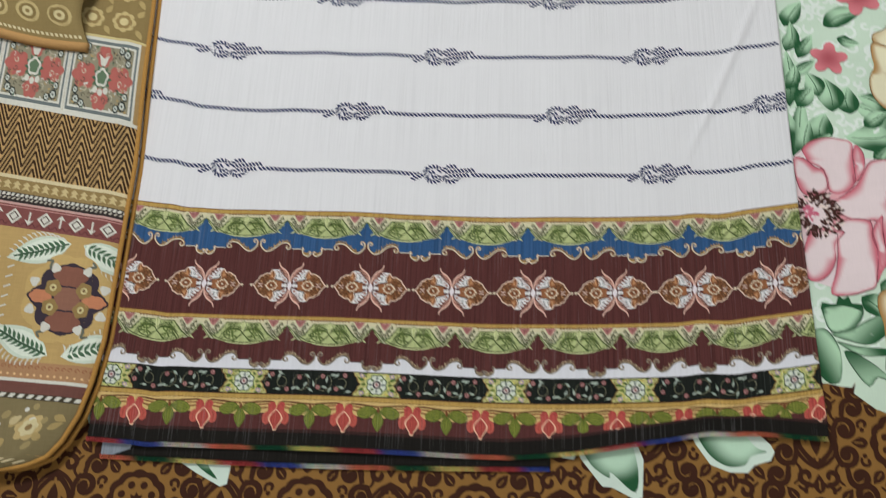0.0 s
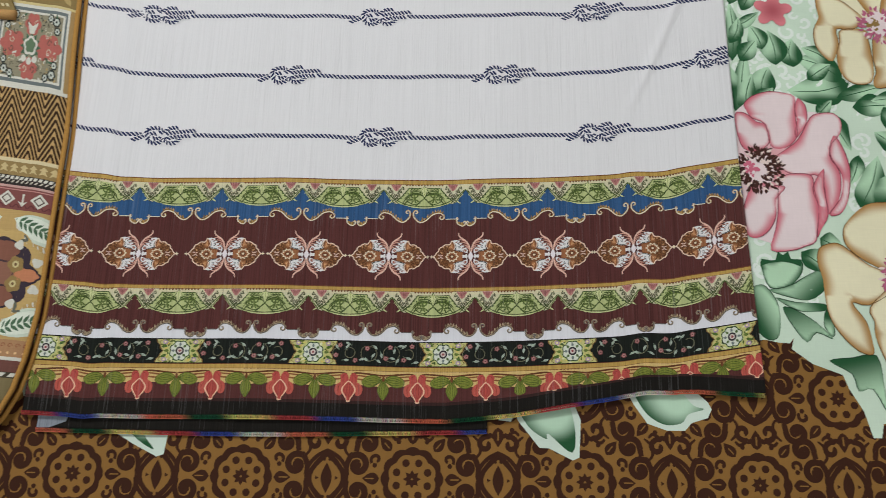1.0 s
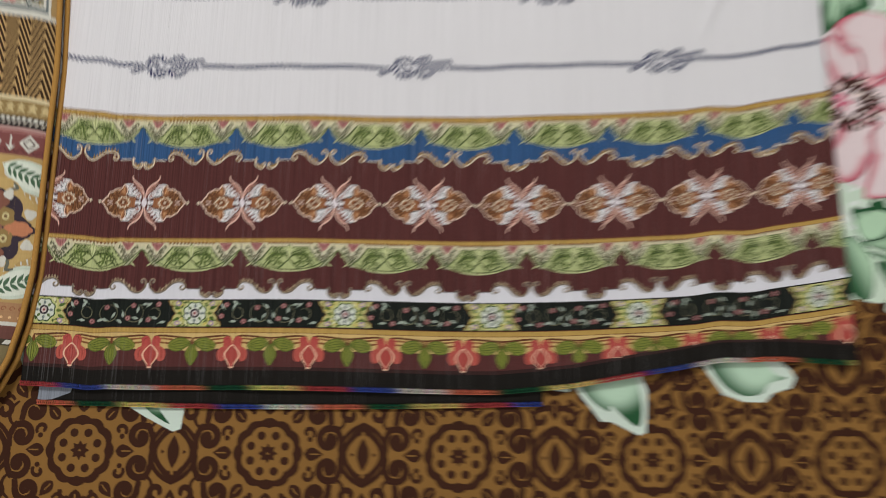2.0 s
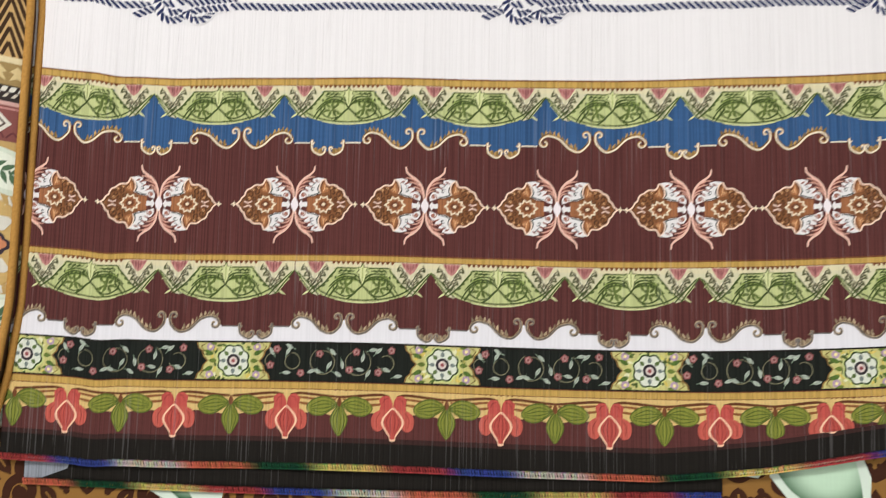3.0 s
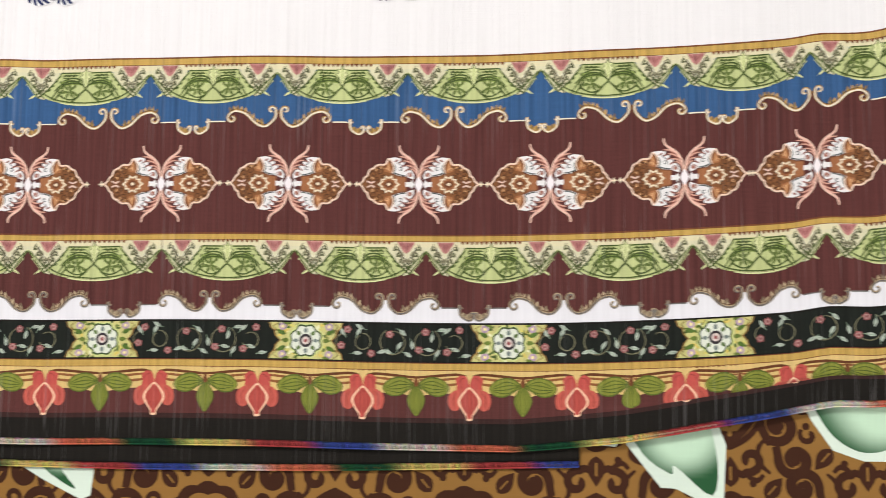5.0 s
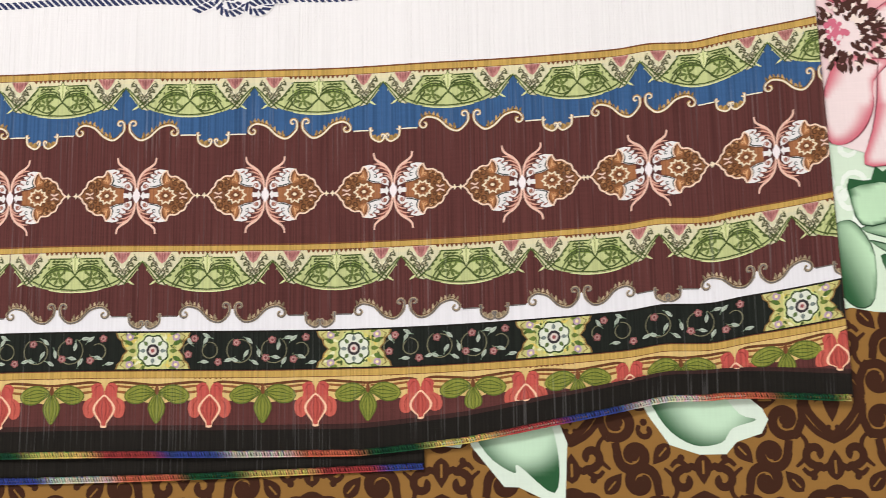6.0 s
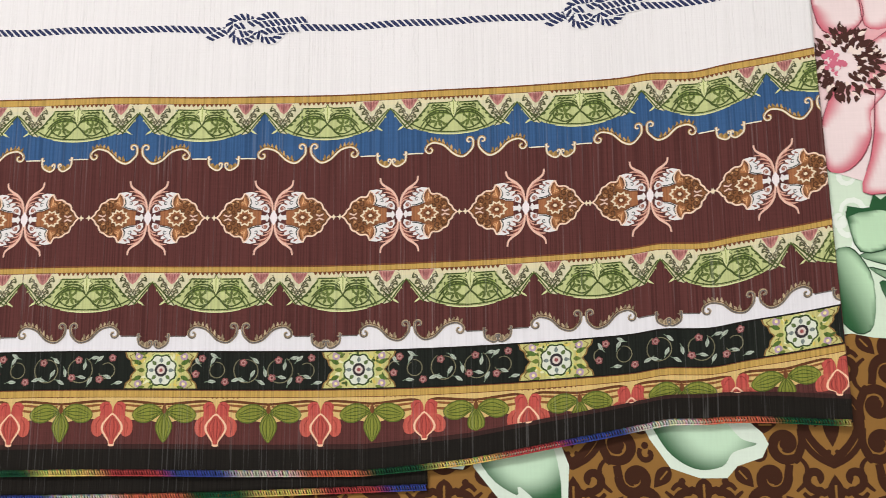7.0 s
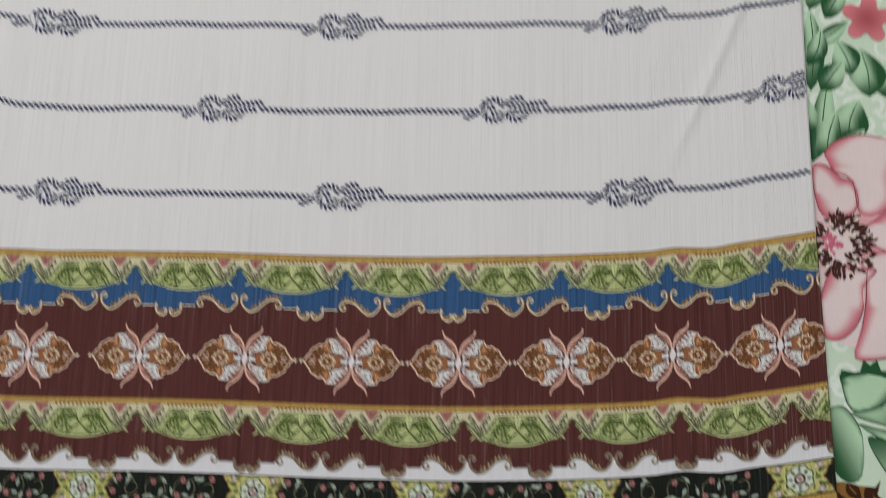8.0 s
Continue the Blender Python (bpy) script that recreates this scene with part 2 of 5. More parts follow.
def tube(name, pts, radius, material, parent, colours=None, sides=8, label=""):
    """A cord through the points."""
    p = np.array(pts, float)
    d = np.gradient(p, axis=0)
    d /= np.linalg.norm(d, axis=1)[:, None]
    side = np.cross(d, (0, 0, 1))
    side /= np.linalg.norm(side, axis=1)[:, None]
    up = np.cross(side, d)
    v, f, c = [], [], []
    for i, (o, a, b) in enumerate(zip(p, side, up)):
        for k in range(sides):
            w = math.tau * k / sides
            v.append(tuple(o + radius * (a * math.cos(w) + b * math.sin(w))))
            c.append(colours[i] if colours else (0.5, 0.5, 0.5))
    for i in range(len(p) - 1):
        for k in range(sides):
            f.append((i * sides + k, i * sides + (k + 1) % sides, (i + 1) * sides + (k + 1) % sides, (i + 1) * sides + k))
    f += [tuple(range(sides)), tuple(range((len(p) - 1) * sides, len(p) * sides))]
    me = bpy.data.meshes.new(name)
    me.from_pydata(v, [], f)
    paint(me, c)
    me.polygons.foreach_set("use_smooth", [True] * len(f))
    me.materials.append(material)
    bm = bmesh.new()
    bm.from_mesh(me)
    bmesh.ops.recalc_face_normals(bm, faces=bm.faces)
    bm.to_mesh(me)
    bm.free()
    ob = new(name, me)
    ob.parent = parent
    if label:
        tagged(ob, label)
    return ob


def box(name, x0, x1, y0, y1, z0, z1, material, bevel=0.0):
    bm = bmesh.new()
    bmesh.ops.create_cube(bm, size=1)
    for v in bm.verts:
        v.co = ((x0 + x1) / 2 + v.co.x * (x1 - x0), (y0 + y1) / 2 + v.co.y * (y1 - y0), (z0 + z1) / 2 + v.co.z * (z1 - z0))
    if bevel:
        bmesh.ops.bevel(bm, geom=bm.edges[:], offset=bevel, segments=4, affect="EDGES")
    me = bpy.data.meshes.new(name)
    bm.to_mesh(me)
    bm.free()
    me.materials.append(material)
    return new(name, me)


# ---- the room, closed round the bed ----
FLOOR_Z, BED_Z = -0.56, -0.0045
tagged(box("floor", -2.2, 2.2, -2.4, 2.0, FLOOR_Z - 0.1, FLOOR_Z, TILE_FLOOR), "plain tiled bedroom floor", "floor", kind="structure")
tagged(box("ceiling", -2.2, 2.2, -2.4, 2.0, 1.9, 2.0, PLASTER), "white plastered ceiling", "ceiling", kind="structure")
for side_name, (a, b, c, d) in {"wall_north": (-2.2, 2.2, 2.0, 2.1), "wall_south": (-2.2, 2.2, -2.5, -2.4),
                                "wall_west": (-2.3, -2.2, -2.5, 2.1), "wall_east": (2.2, 2.3, -2.5, 2.1)}.items():
    tagged(box(side_name, a, b, c, d, FLOOR_Z - 0.1, 2.0, PLASTER), "plain painted bedroom wall", "wall", kind="structure")
tagged(box("mattress", -0.95, 0.95, -0.75, 1.25, FLOOR_Z, BED_Z - 0.001, TICKING, 0.03), "thick mattress under the printed bed sheet", "mattress")

# ---- the printed bed sheet ----
SHEET_GOLD, SHEET_BROWN = lin(142, 96, 10), lin(62, 28, 7)
MINT, MINT_PALE, GREEN_EDGE, GREEN_IN = lin(208, 228, 206), lin(231, 240, 231), lin(30, 88, 48), lin(182, 220, 182)
PETAL_PINK, PETAL_PALE = lin(208, 78, 104), lin(236, 214, 217)
PETAL_GOLD, PETAL_STRAW = lin(178, 126, 44), lin(240, 230, 192)


def flat(u, v):
    return u, v, np.full(len(u), BED_Z)


def blend(a, b, k):
    k = min(1.0, max(0.0, k))
    k = k * k * (3 - 2 * k)
    return tuple(p + (q - p) * k for p, q in zip(a, b))


bed_sheet = new("bed_sheet")
tagged(bed_sheet, "cotton bed sheet printed with flowers and a brown damask border", "bed sheet")
panel("sheet_cloth", SHEETING, flat, bed_sheet, -0.94, 0.94, -0.74, 1.24, 0.1, SHEET_GOLD, label="mustard and brown border cloth")


def damask_unit():
    """One rosette of the brown damask with the scrolls round it, in millimetres."""
    p = Print(0.00104)
    p.fill(lobes((0, 0), 25.5, 12, 0.07), SHEET_BROWN, 1, 0.02)
    p.fill(lobes((0, 0), 20.0, 8, 0.10, start=22.5), SHEET_GOLD, 2, 0.02)
    for i in range(8):
        a = radians(22.5 + 45 * i)
        p.fill(disc((13.6 * math.cos(a), 13.6 * math.sin(a)), 3.1, 12), SHEET_BROWN, 3, 0.02)
    p.fill(star((0, 0), 7.2, 4.6, 8), SHEET_BROWN, 3, 0.02)
    p.fill(disc((0, 0), 0.9, 8), SHEET_GOLD, 4, 0.02)
    for sx in (1, -1):
        for sy in (1, -1):
            def m(pts):
                return [(sx * x, sy * y) for x, y in pts]
            p.stroke(m(smooth([(53, 2), (53.5, 10), (50, 18)] + spiral((44.5, 10.5), 8.6, 60, 1.15, 14, 0.2), 3)), 5.4, SHEET_BROWN, 1, 0.25)
            p.fill(m(disc((44.4, 10.4), 3.0)), SHEET_BROWN, 1, 0.02)
            p.stroke(m(smooth([(46, 21), (45, 27)] + spiral((36.5, 28), 8.6, 0, 1.2, 14, 0.2), 3)), 5.6, SHEET_BROWN, 1, 0.25)
            p.fill(m(disc((36.5, 28), 3.0)), SHEET_BROWN, 1, 0.02)
            p.stroke(m(smooth([(67, 34), (63, 36)] + spiral((59.5, 28.5), 6.4, 70, 0.95, 12, 0.25), 3)), 4.4, SHEET_BROWN, 1, 0.25)
            p.stroke(m(smooth([(50, 16), (55, 22), (54, 30), (49, 35)], 5)), 2.6, SHEET_BROWN, 1, 0.5)
            p.stroke(m(spiral((29.5, 15), 4.6, -40, 0.8, 10, 0.3)), 3.0, SHEET_BROWN, 1, 0.2)
            p.fill(m(disc((30.5, 10.5), 2.0, 8)), SHEET_BROWN, 1, 0.02)
            p.fill(m(turned(blade(14, 8.5), (17.5, 22), 50)), SHEET_BROWN, 1, 0.02)
            p.stroke(m([(19, 24), (23, 28.5)]), 0.9, SHEET_GOLD, 2)
            p.fill(m(disc((11.5, 29.5), 2.0, 8)), SHEET_BROWN, 1, 0.02)
            p.stroke(m(smooth([(13, 38), (9, 34), (13.5, 31), (17, 34)], 5)), 2.8, SHEET_BROWN, 1, 0.3)
            p.stroke(m(smooth([(70, 22), (61, 17), (54.5, 9), (53, 0)], 5)), 3.2, SHEET_BROWN, 1, 0.1)
    for a in (0, 180):
        p.fill(turned(blade(14, 9.5), (26.5, 0), 0) if a == 0 else turned(blade(14, 9.5), (-26.5, 0), 180), SHEET_BROWN, 1, 0.02)
        s = 1 if a == 0 else -1
        p.stroke([(s * 31, 0), (s * 38, 0)], 1.0, SHEET_GOLD, 2)
        p.fill(turned(blade(16, 9.5), (0, s * 27.5), 90 * s), SHEET_BROWN, 1, 0.02)
        p.stroke([(0, s * 31), (0, s * 38)], 1.2, SHEET_GOLD, 2)
    return p


def almond_unit():
    """The pointed oval between two rosettes."""
    p = Print(0.00104)
    p.fill(mirrored(smooth([(-21, 0), (-14, 9), (0, 16.5), (14, 9), (21, 0)], 5)), SHEET_BROWN, 1, 0.02)
    p.v = [(-b, a) for a, b in p.v]
    for shape, colour, layer in ((turned(blade(33, 24, 1.0), (0, -16.5), 90), SHEET_GOLD, 2), (turned(blade(24, 9, 1.0), (0, -12), 90), SHEET_BROWN, 3),
                                 (disc((8, 0), 1.9, 3), SHEET_BROWN, 3), (disc((-8, 0), 1.9, 3), SHEET_BROWN, 3), (disc((2.2, 14.5), 1.3, 8), SHEET_BROWN, 3),
                                 (disc((-2.2, 14.5), 1.3, 8), SHEET_BROWN, 3), (disc((2.2, -14.5), 1.3, 8), SHEET_BROWN, 3),
                                 (disc((-2.2, -14.5), 1.3, 8), SHEET_BROWN, 3)):
        p.fill(shape, colour, layer, 0.02)
    return p


PITCH_X, PITCH_Y = 0.1447, 0.0725
for kind, unit, shift in (("rosette", damask_unit(), 0.0), ("almond", almond_unit(), PITCH_X / 2)):
    first = unit.make(kind, SHEETING, flat, bed_sheet)
    mesh_data, placed = first.data, False
    for row in range(-9, 3):
        for col in range(-8, 7):
            x = 0.0975 + PITCH_X * col + shift + (PITCH_X / 2 if row % 2 else 0)
            y = -0.1960 + PITCH_Y * row
            if abs(x) > 0.85 or y > -0.04 or y < -0.70:
                continue
            ob = first if not placed else new(kind, mesh_data)
            placed = True
            ob.parent = bed_sheet
            ob.location = (x, y, 0)

# the flowered field, its edge running over the border
field = Print(1.0)
EDGE = [(0.258, -0.073), (0.270, -0.0755), (0.279, -0.076), (0.283, -0.071), (0.280, -0.081), (0.297, -0.094), (0.321, -0.103), (0.325, -0.115), (0.335, -0.134),
        (0.340, -0.156), (0.347, -0.156), (0.350, -0.144), (0.361, -0.145), (0.375, -0.135), (0.40, -0.15), (0.44, -0.12), (0.52, -0.11), (0.94, -0.10)]
field.fill([(-0.94, -0.09), (-0.42, -0.09), (-0.399, -0.112), (-0.384, -0.142), (-0.374, -0.11), (-0.3, -0.08), (0.2, -0.08)] + EDGE + [(0.94, 1.24), (-0.94, 1.24)], MINT, 5, 0.03)
rng = random.Random(4)
for i in range(620):
    x, y = rng.uniform(0.22, 0.5), rng.uniform(-0.1, 0.4)
    r = rng.uniform(0.004, 0.009)
    if y < -0.055 or (x < 0.3 and y < -0.04):
        continue
    field.stroke(spiral((x, y), r, rng.uniform(0, 360), rng.choice((-0.8, 0.7, 0.9)), 9, 0.35), 0.0034, MINT_PALE, 6, 0.4)
field.make("flowered_field", SHEETING, flat, bed_sheet, "pale mint ground with white curls")


def leaf_print(x0, y0, x1, y1, width, layer=7, name="leaf", dark=GREEN_EDGE, pale=GREEN_IN, seed=0):
    """A painted leaf from its base to its tip, dark along one side and pale inside."""
    p = Print(1.0)
    r = random.Random(seed)
    x0, y0, x1, y1, width = x0 - 0.12 * (x1 - x0), y0 - 0.12 * (y1 - y0), x1 + 0.08 * (x1 - x0), y1 + 0.08 * (y1 - y0), 1.45 * width
    length, angle = math.hypot(x1 - x0, y1 - y0), math.degrees(math.atan2(y1 - y0, x1 - x0))
    bend = r.uniform(-0.12, 0.12) * length
    n = 12
    top = [(length * i / n, 0.5 * width * math.sin(math.pi * (i / n) ** 0.8) * (1 + 0.12 * math.sin(9 * i / n + seed)) + bend * math.sin(math.pi * i / n)) for i in range(n + 1)]
    low = [(length * i / n, -0.5 * width * math.sin(math.pi * (i / n) ** 0.8) + bend * math.sin(math.pi * i / n)) for i in range(n - 1, 0, -1)]
    c, s = math.cos(radians(angle)), math.sin(radians(angle))
    flip = r.choice((-1, 1))

    def shade(x, y):
        a, b = (x - x0) * c + (y - y0) * s, -(x - x0) * s + (y - y0) * c
        k = a / length
        b = flip * (b - bend * math.sin(math.pi * min(1, max(0, k)))) / (0.5 * width)
        return blend(pale, dark, max(1.5 * b + 0.1, 1.25 - 2.4 * k, -1.0 * b - 0.35) + 0.14 * math.sin(170 * x + 90 * y))
    p.fill(turned(top + low, (x0, y0), angle), dark, layer, 0.0028, shade)
    p.stroke(turned(smooth([(0.1 * length, 0.3 * bend), (0.5 * length, bend), (0.9 * length, 0.3 * bend)], 4), (x0, y0), angle), 0.0009, dark, layer + 1, 0.7)
    return p.make(name, SHEETING, flat, bed_sheet)


LEAVES_UPPER = [(0.356, 0.178, 0.306, 0.171, 0.024), (0.352, 0.184, 0.316, 0.205, 0.018), (0.311, 0.199, 0.312, 0.225, 0.018), (0.294, 0.202, 0.29, 0.234, 0.018),
                (0.282, 0.218, 0.273, 0.241, 0.014), (0.258, 0.144, 0.266, 0.211, 0.014), (0.278, 0.168, 0.286, 0.194, 0.019), (0.253, 0.209, 0.255, 0.265, 0.011),
                (0.257, 0.241, 0.282, 0.257, 0.009), (0.353, 0.164, 0.391, 0.175, 0.012), (0.366, 0.153, 0.401, 0.155, 0.016), (0.34, 0.143, 0.354, 0.11, 0.014),
                (0.397, 0.112, 0.38, 0.126, 0.014), (0.358, 0.056, 0.377, 0.099, 0.018), (0.376, 0.056, 0.391, 0.084, 0.021), (0.254, 0.277, 0.27, 0.283, 0.009),
                (0.247, 0.171, 0.248, 0.197, 0.012), (0.329, 0.145, 0.342, 0.159, 0.009), (0.31, 0.283, 0.329, 0.278, 0.009)]
LEAVES_LOWER = [(0.258, 0.30, 0.275, 0.325, 0.014), (0.30, 0.30, 0.335, 0.315, 0.016), (0.27, 0.335, 0.262, 0.37, 0.016),
                (0.42, 0.12, 0.445, 0.10, 0.016), (0.42, 0.06, 0.45, 0.075, 0.018), (0.300, 0.006, 0.318, -0.010, 0.014), (0.318, 0.020, 0.334, 0.012, 0.014),
                (0.262, 0.150, 0.270, 0.186, 0.013), (0.272, 0.155, 0.288, 0.172, 0.012), (0.253, 0.225, 0.262, 0.250, 0.010), (0.262, 0.205, 0.277, 0.225, 0.013),
                (0.268, 0.262, 0.282, 0.285, 0.011), (0.256, 0.270, 0.262, 0.300, 0.011), (0.345, 0.200, 0.322, 0.216, 0.014), (0.325, 0.184, 0.345, 0.198, 0.012),
                (0.392, 0.150, 0.402, 0.122, 0.013), (0.412, 0.165, 0.382, 0.160, 0.012), (0.402, 0.090, 0.412, 0.118, 0.014), (0.360, 0.100, 0.350, 0.075, 0.010)]
for i, row in enumerate(LEAVES_UPPER + LEAVES_LOWER):
    leaf_print(*row, 7 + 0.11 * i, seed=i)


def painted(name, centre, outline, edge, pale, ink, layer, seed, deep=11.0, toward=None, label=""):
    """A hand-painted shape in millimetres about a centre: stained along its rim, or towards one side, pale inside, with a broken ink line."""
    p = Print()
    p.at = centre
    pts = smooth(outline, 3, True)
    a = np.array(pts)
    b = np.roll(a, -1, 0)
    mid = a.mean(0)
    reach = np.linalg.norm(a - mid, axis=1).max()

    def shade(x, y):
        q = np.array((x, y))
        t = np.clip(((q - a) * (b - a)).sum(1) / np.maximum(((b - a) ** 2).sum(1), 1e-9), 0, 1)
        d = np.linalg.norm(a + (b - a) * t[:, None] - q, axis=1).min()
        turn = math.atan2(y - mid[1], x - mid[0])
        w = deep * (0.18 + 0.82 * abs(math.sin(0.9 * turn + seed)) ** 2.5)
        k = 1.0 - d / w
        if toward:
            k = max(0.7 * k, 0.50 + 1.1 * float(np.dot(q - mid, toward)) / reach)
        return blend(pale, edge, k)
    p.fill(pts, edge, layer, 0.0022, shade)
    line = pts + pts[:1]
    n = len(line)
    for k0, k1 in ((0.02, 0.36), (0.42, 0.70), (0.74, 0.98)):
        p.stroke(line[int(k0 * n):int(k1 * n)], 0.75, ink, layer + 1, 0.7)
    return p.make(name, SHEETING, flat, bed_sheet, label)


INK_GREEN = lin(34, 66, 44)
LOW_LEAVES = (([(258, -23), (266, -28), (273, -44), (271, -68), (261, -73), (250, -60), (250, -30)], (-0.9, -0.4)),
              ([(266, -28), (286, -23), (296, -17), (315, -8), (316, -20), (313, -29), (300, -37), (282, -34)], (0.7, -0.7)),
              ([(270, -35), (288, -39), (312, -40), (314, -46), (291, -47)], (0.8, 0.5)),
              ([(276, -44), (287, -46), (305, -58), (317, -72), (303, -66), (294, -75), (283, -60)], (-0.1, 0.5)),
              ([(311, -91), (331, -88), (352, -86), (355, -113), (355, -135), (345, -115), (333, -117), (329, -102)], (-0.2, 0.8)),
              ([(311, -52), (315, -46), (319, -60), (317, -70), (311, -62)], (0.2, 0.9)))
for i, (shape, side) in enumerate(LOW_LEAVES):
    painted("leaf", (0.0, 0.0), shape, GREEN_EDGE, GREEN_IN, INK_GREEN, 7 + 0.15 * i, i, 6.0, side)
painted("seed_head", (0.0, 0.0), [(261, -8), (262, -1), (274, -1), (287, 0), (297, -1), (296, -12), (286, -23), (267, -26)], GREEN_EDGE, GREEN_IN, INK_GREEN, 10, 2, 7.0)
crown = Print()
crown.fill([(260, -6), (261.5, 1), (270, -0.5), (274, 0), (277, 8), (281, 4.5), (286, 8), (288, 1), (297.5, 0.5), (296, -6), (288, -3), (279, -1.5), (268, -3)], GREEN_EDGE, 12)
crown.make("seed_crown", SHEETING, flat, bed_sheet)


def petal_print(cx, cy, angle, length, width, edge, pale, line, layer, seed, ruffle=0.06):
    """A broad petal, stained along its rim and at its root, with fine ink lines."""
    p = Print(1.0)
    r = random.Random(seed)
    n = 22
    w1, w2, w3 = r.uniform(0, 6), r.uniform(0, 6), r.uniform(0, 6)
    out = []
    for i in range(n + 1):
        t = math.pi * (i / n - 0.5) * 1.24
        q = max(0.0, math.cos(t * 0.80)) ** 0.38 * length * (1 + ruffle * math.sin(5 * t + w1) + 0.5 * ruffle * math.sin(9 * t + w2))
        out.append((q * math.cos(t * 0.62 * width / length * 1.25), q * math.sin(t * 0.62 * width / length * 1.25)))
    out = [(0.0, 0.0)] + out
    c, s = math.cos(radians(angle)), math.sin(radians(angle))

    def shade(x, y):
        a, b = (x - cx) * c + (y - cy) * s, -(x - cx) * s + (y - cy) * c
        rad, ang = math.hypot(a, b) / length, math.atan2(b, a) / (1.5 * width / length + 1e-6)
        k = max(2.0 * abs(ang) ** 2.2 - 0.50, 4.2 * (rad - 0.80), 0.40 - 1.9 * rad, 0.95 * rad * max(0.0, math.cos(5.5 * ang + 3.2 * rad + w3)) ** 5)
        return blend(pale, edge, k)
    p.fill(turned(out, (cx, cy), angle), edge, layer, 0.0026, shade)
    rim = turned(out[1:], (cx, cy), angle)
    p.stroke(smooth(rim, 2), 0.0008, line, layer + 1, 0.5)
    b = r.choice((-0.2, 0.2))
    p.stroke(turned(smooth([(0.55 * length, b * width), (0.68 * length, 1.7 * b * width), (0.80 * length, 1.3 * b * width), (0.90 * length, 1.8 * b * width)], 4), (cx, cy), angle), 0.0009, line, layer + 1, 0.8)
    return p.make("petal", SHEETING, flat, bed_sheet)


def stamens(cx, cy, core, outer, dab, dab_b, heart, count, seed):
    p = Print(1.0)
    r = random.Random(seed)
    p.fill(lobes((cx, cy), core * 1.5, 7, 0.2), PETAL_PALE, 19)
    for i in range(count):
        a = r.uniform(0, math.tau)
        q = r.uniform(core * (0.5 if math.cos(a) > 0.1 else 1.0), outer)
        p.fill(turned(blade(r.uniform(0.004, 0.007), 0.0026), (cx + q * math.cos(a), cy + q * math.sin(a)), math.degrees(a) + r.uniform(-50, 50)), dab if r.random() < 0.8 else dab_b, 20 + i % 3)
    for i in range(34):
        a, q = r.uniform(0, math.tau), core * r.uniform(0, 0.7)
        p.fill(disc((cx - 0.7 * core + q * math.cos(a), cy + q * math.sin(a)), r.uniform(0.001, 0.0024), 6), heart if r.random() < 0.7 else PETAL_PALE, 24)
    return p.make("flower_centre", SHEETING, flat, bed_sheet)


INK_PINK, INK_GOLD = lin(128, 44, 62), lin(110, 76, 30)
PINK_PETALS = (
    [(-19, 56), (-9, 58), (1, 49), (9, 46), (12, 31), (6, 22), (-6, 18), (-16, 26)],
    [(-8, 62), (-9, 68), (-1, 76), (14, 81), (28, 80), (39, 76), (38, 62), (38, 51), (37, 33), (25, 22), (12, 24), (9, 46), (-3, 53)],
    [(42, 74), (48, 67), (49, 56), (46, 45), (37, 33), (36, 40), (39, 51), (38, 62)],
    [(12, 10), (22, 18), (38, 31), (51, 53), (61, 58), (74, 58), (80, 49), (77, 36), (68, 26), (66, 14), (72, -1), (72, -16), (67, -32), (57, -44), (55, -8), (34, -6), (20, 0)],
    [(71, 35), (78, 23), (82, 3), (80, -16), (75, -34), (67, -44), (58, -44), (70, -28), (74, -11), (72, 1), (65, 14)],
    [(58, 1), (56, -18), (57, -44), (50, -57), (44, -67), (48, -47), (49, -35), (46, -18)],
    [(18, -8), (31, -4), (46, -6), (47, -20), (49, -35), (47, -53), (43, -70), (33, -75), (21, -79), (2, -79), (8, -59), (12, -41), (14, -22)],
    [(-8, -14), (11, -16), (21, -18), (11, -30), (10, -45), (3, -59), (-8, -67), (-18, -64), (-20, -44)])
under_petals = Print()
under_petals.at = (0.269, 0.088)
under_petals.fill([(-20, 58), (-9, 68), (14, 79), (40, 75), (50, 60), (74, 57), (80, 0), (74, -36), (57, -45), (44, -68), (20, -78), (-10, -68), (-20, -60)], PETAL_PALE, 12, 0.006,
                  lambda x, y: blend(lin(226, 140, 152), PETAL_PALE, math.hypot(x - 20, y) / 60))
under_petals.make("petal_ground", SHEETING, flat, bed_sheet)
heart = stamens(0.268, 0.088, 0.011, 0.021, lin(74, 40, 34), lin(236, 214, 206), lin(206, 84, 118), 230, 3)
for i, shape in enumerate(PINK_PETALS):
    painted("petal", (0.269, 0.088), shape, PETAL_PINK, PETAL_PALE, INK_PINK, 13 + 0.7 * i, 1.7 * i + 0.4, 11.0).parent = heart
UPPER_GOLD = ([(-16, 6), (-28, 21), (-38, 29), (-57, 36), (-60, 21), (-59, 8), (-65, -5), (-66, -20), (-61, -33), (-51, -41), (-43, -22), (-43, -5), (-28, -6)],
              [(-16, -6), (-39, -6), (-42, -20), (-46, -33), (-46, -48), (-41, -60), (-31, -66), (-18, -64), (-13, -52), (-13, -31), (-14, -16)],
              [(-8, -12), (-12, -37), (-11, -52), (-15, -62), (-13, -70), (2, -68), (11, -64), (16, -31), (6, -12)])
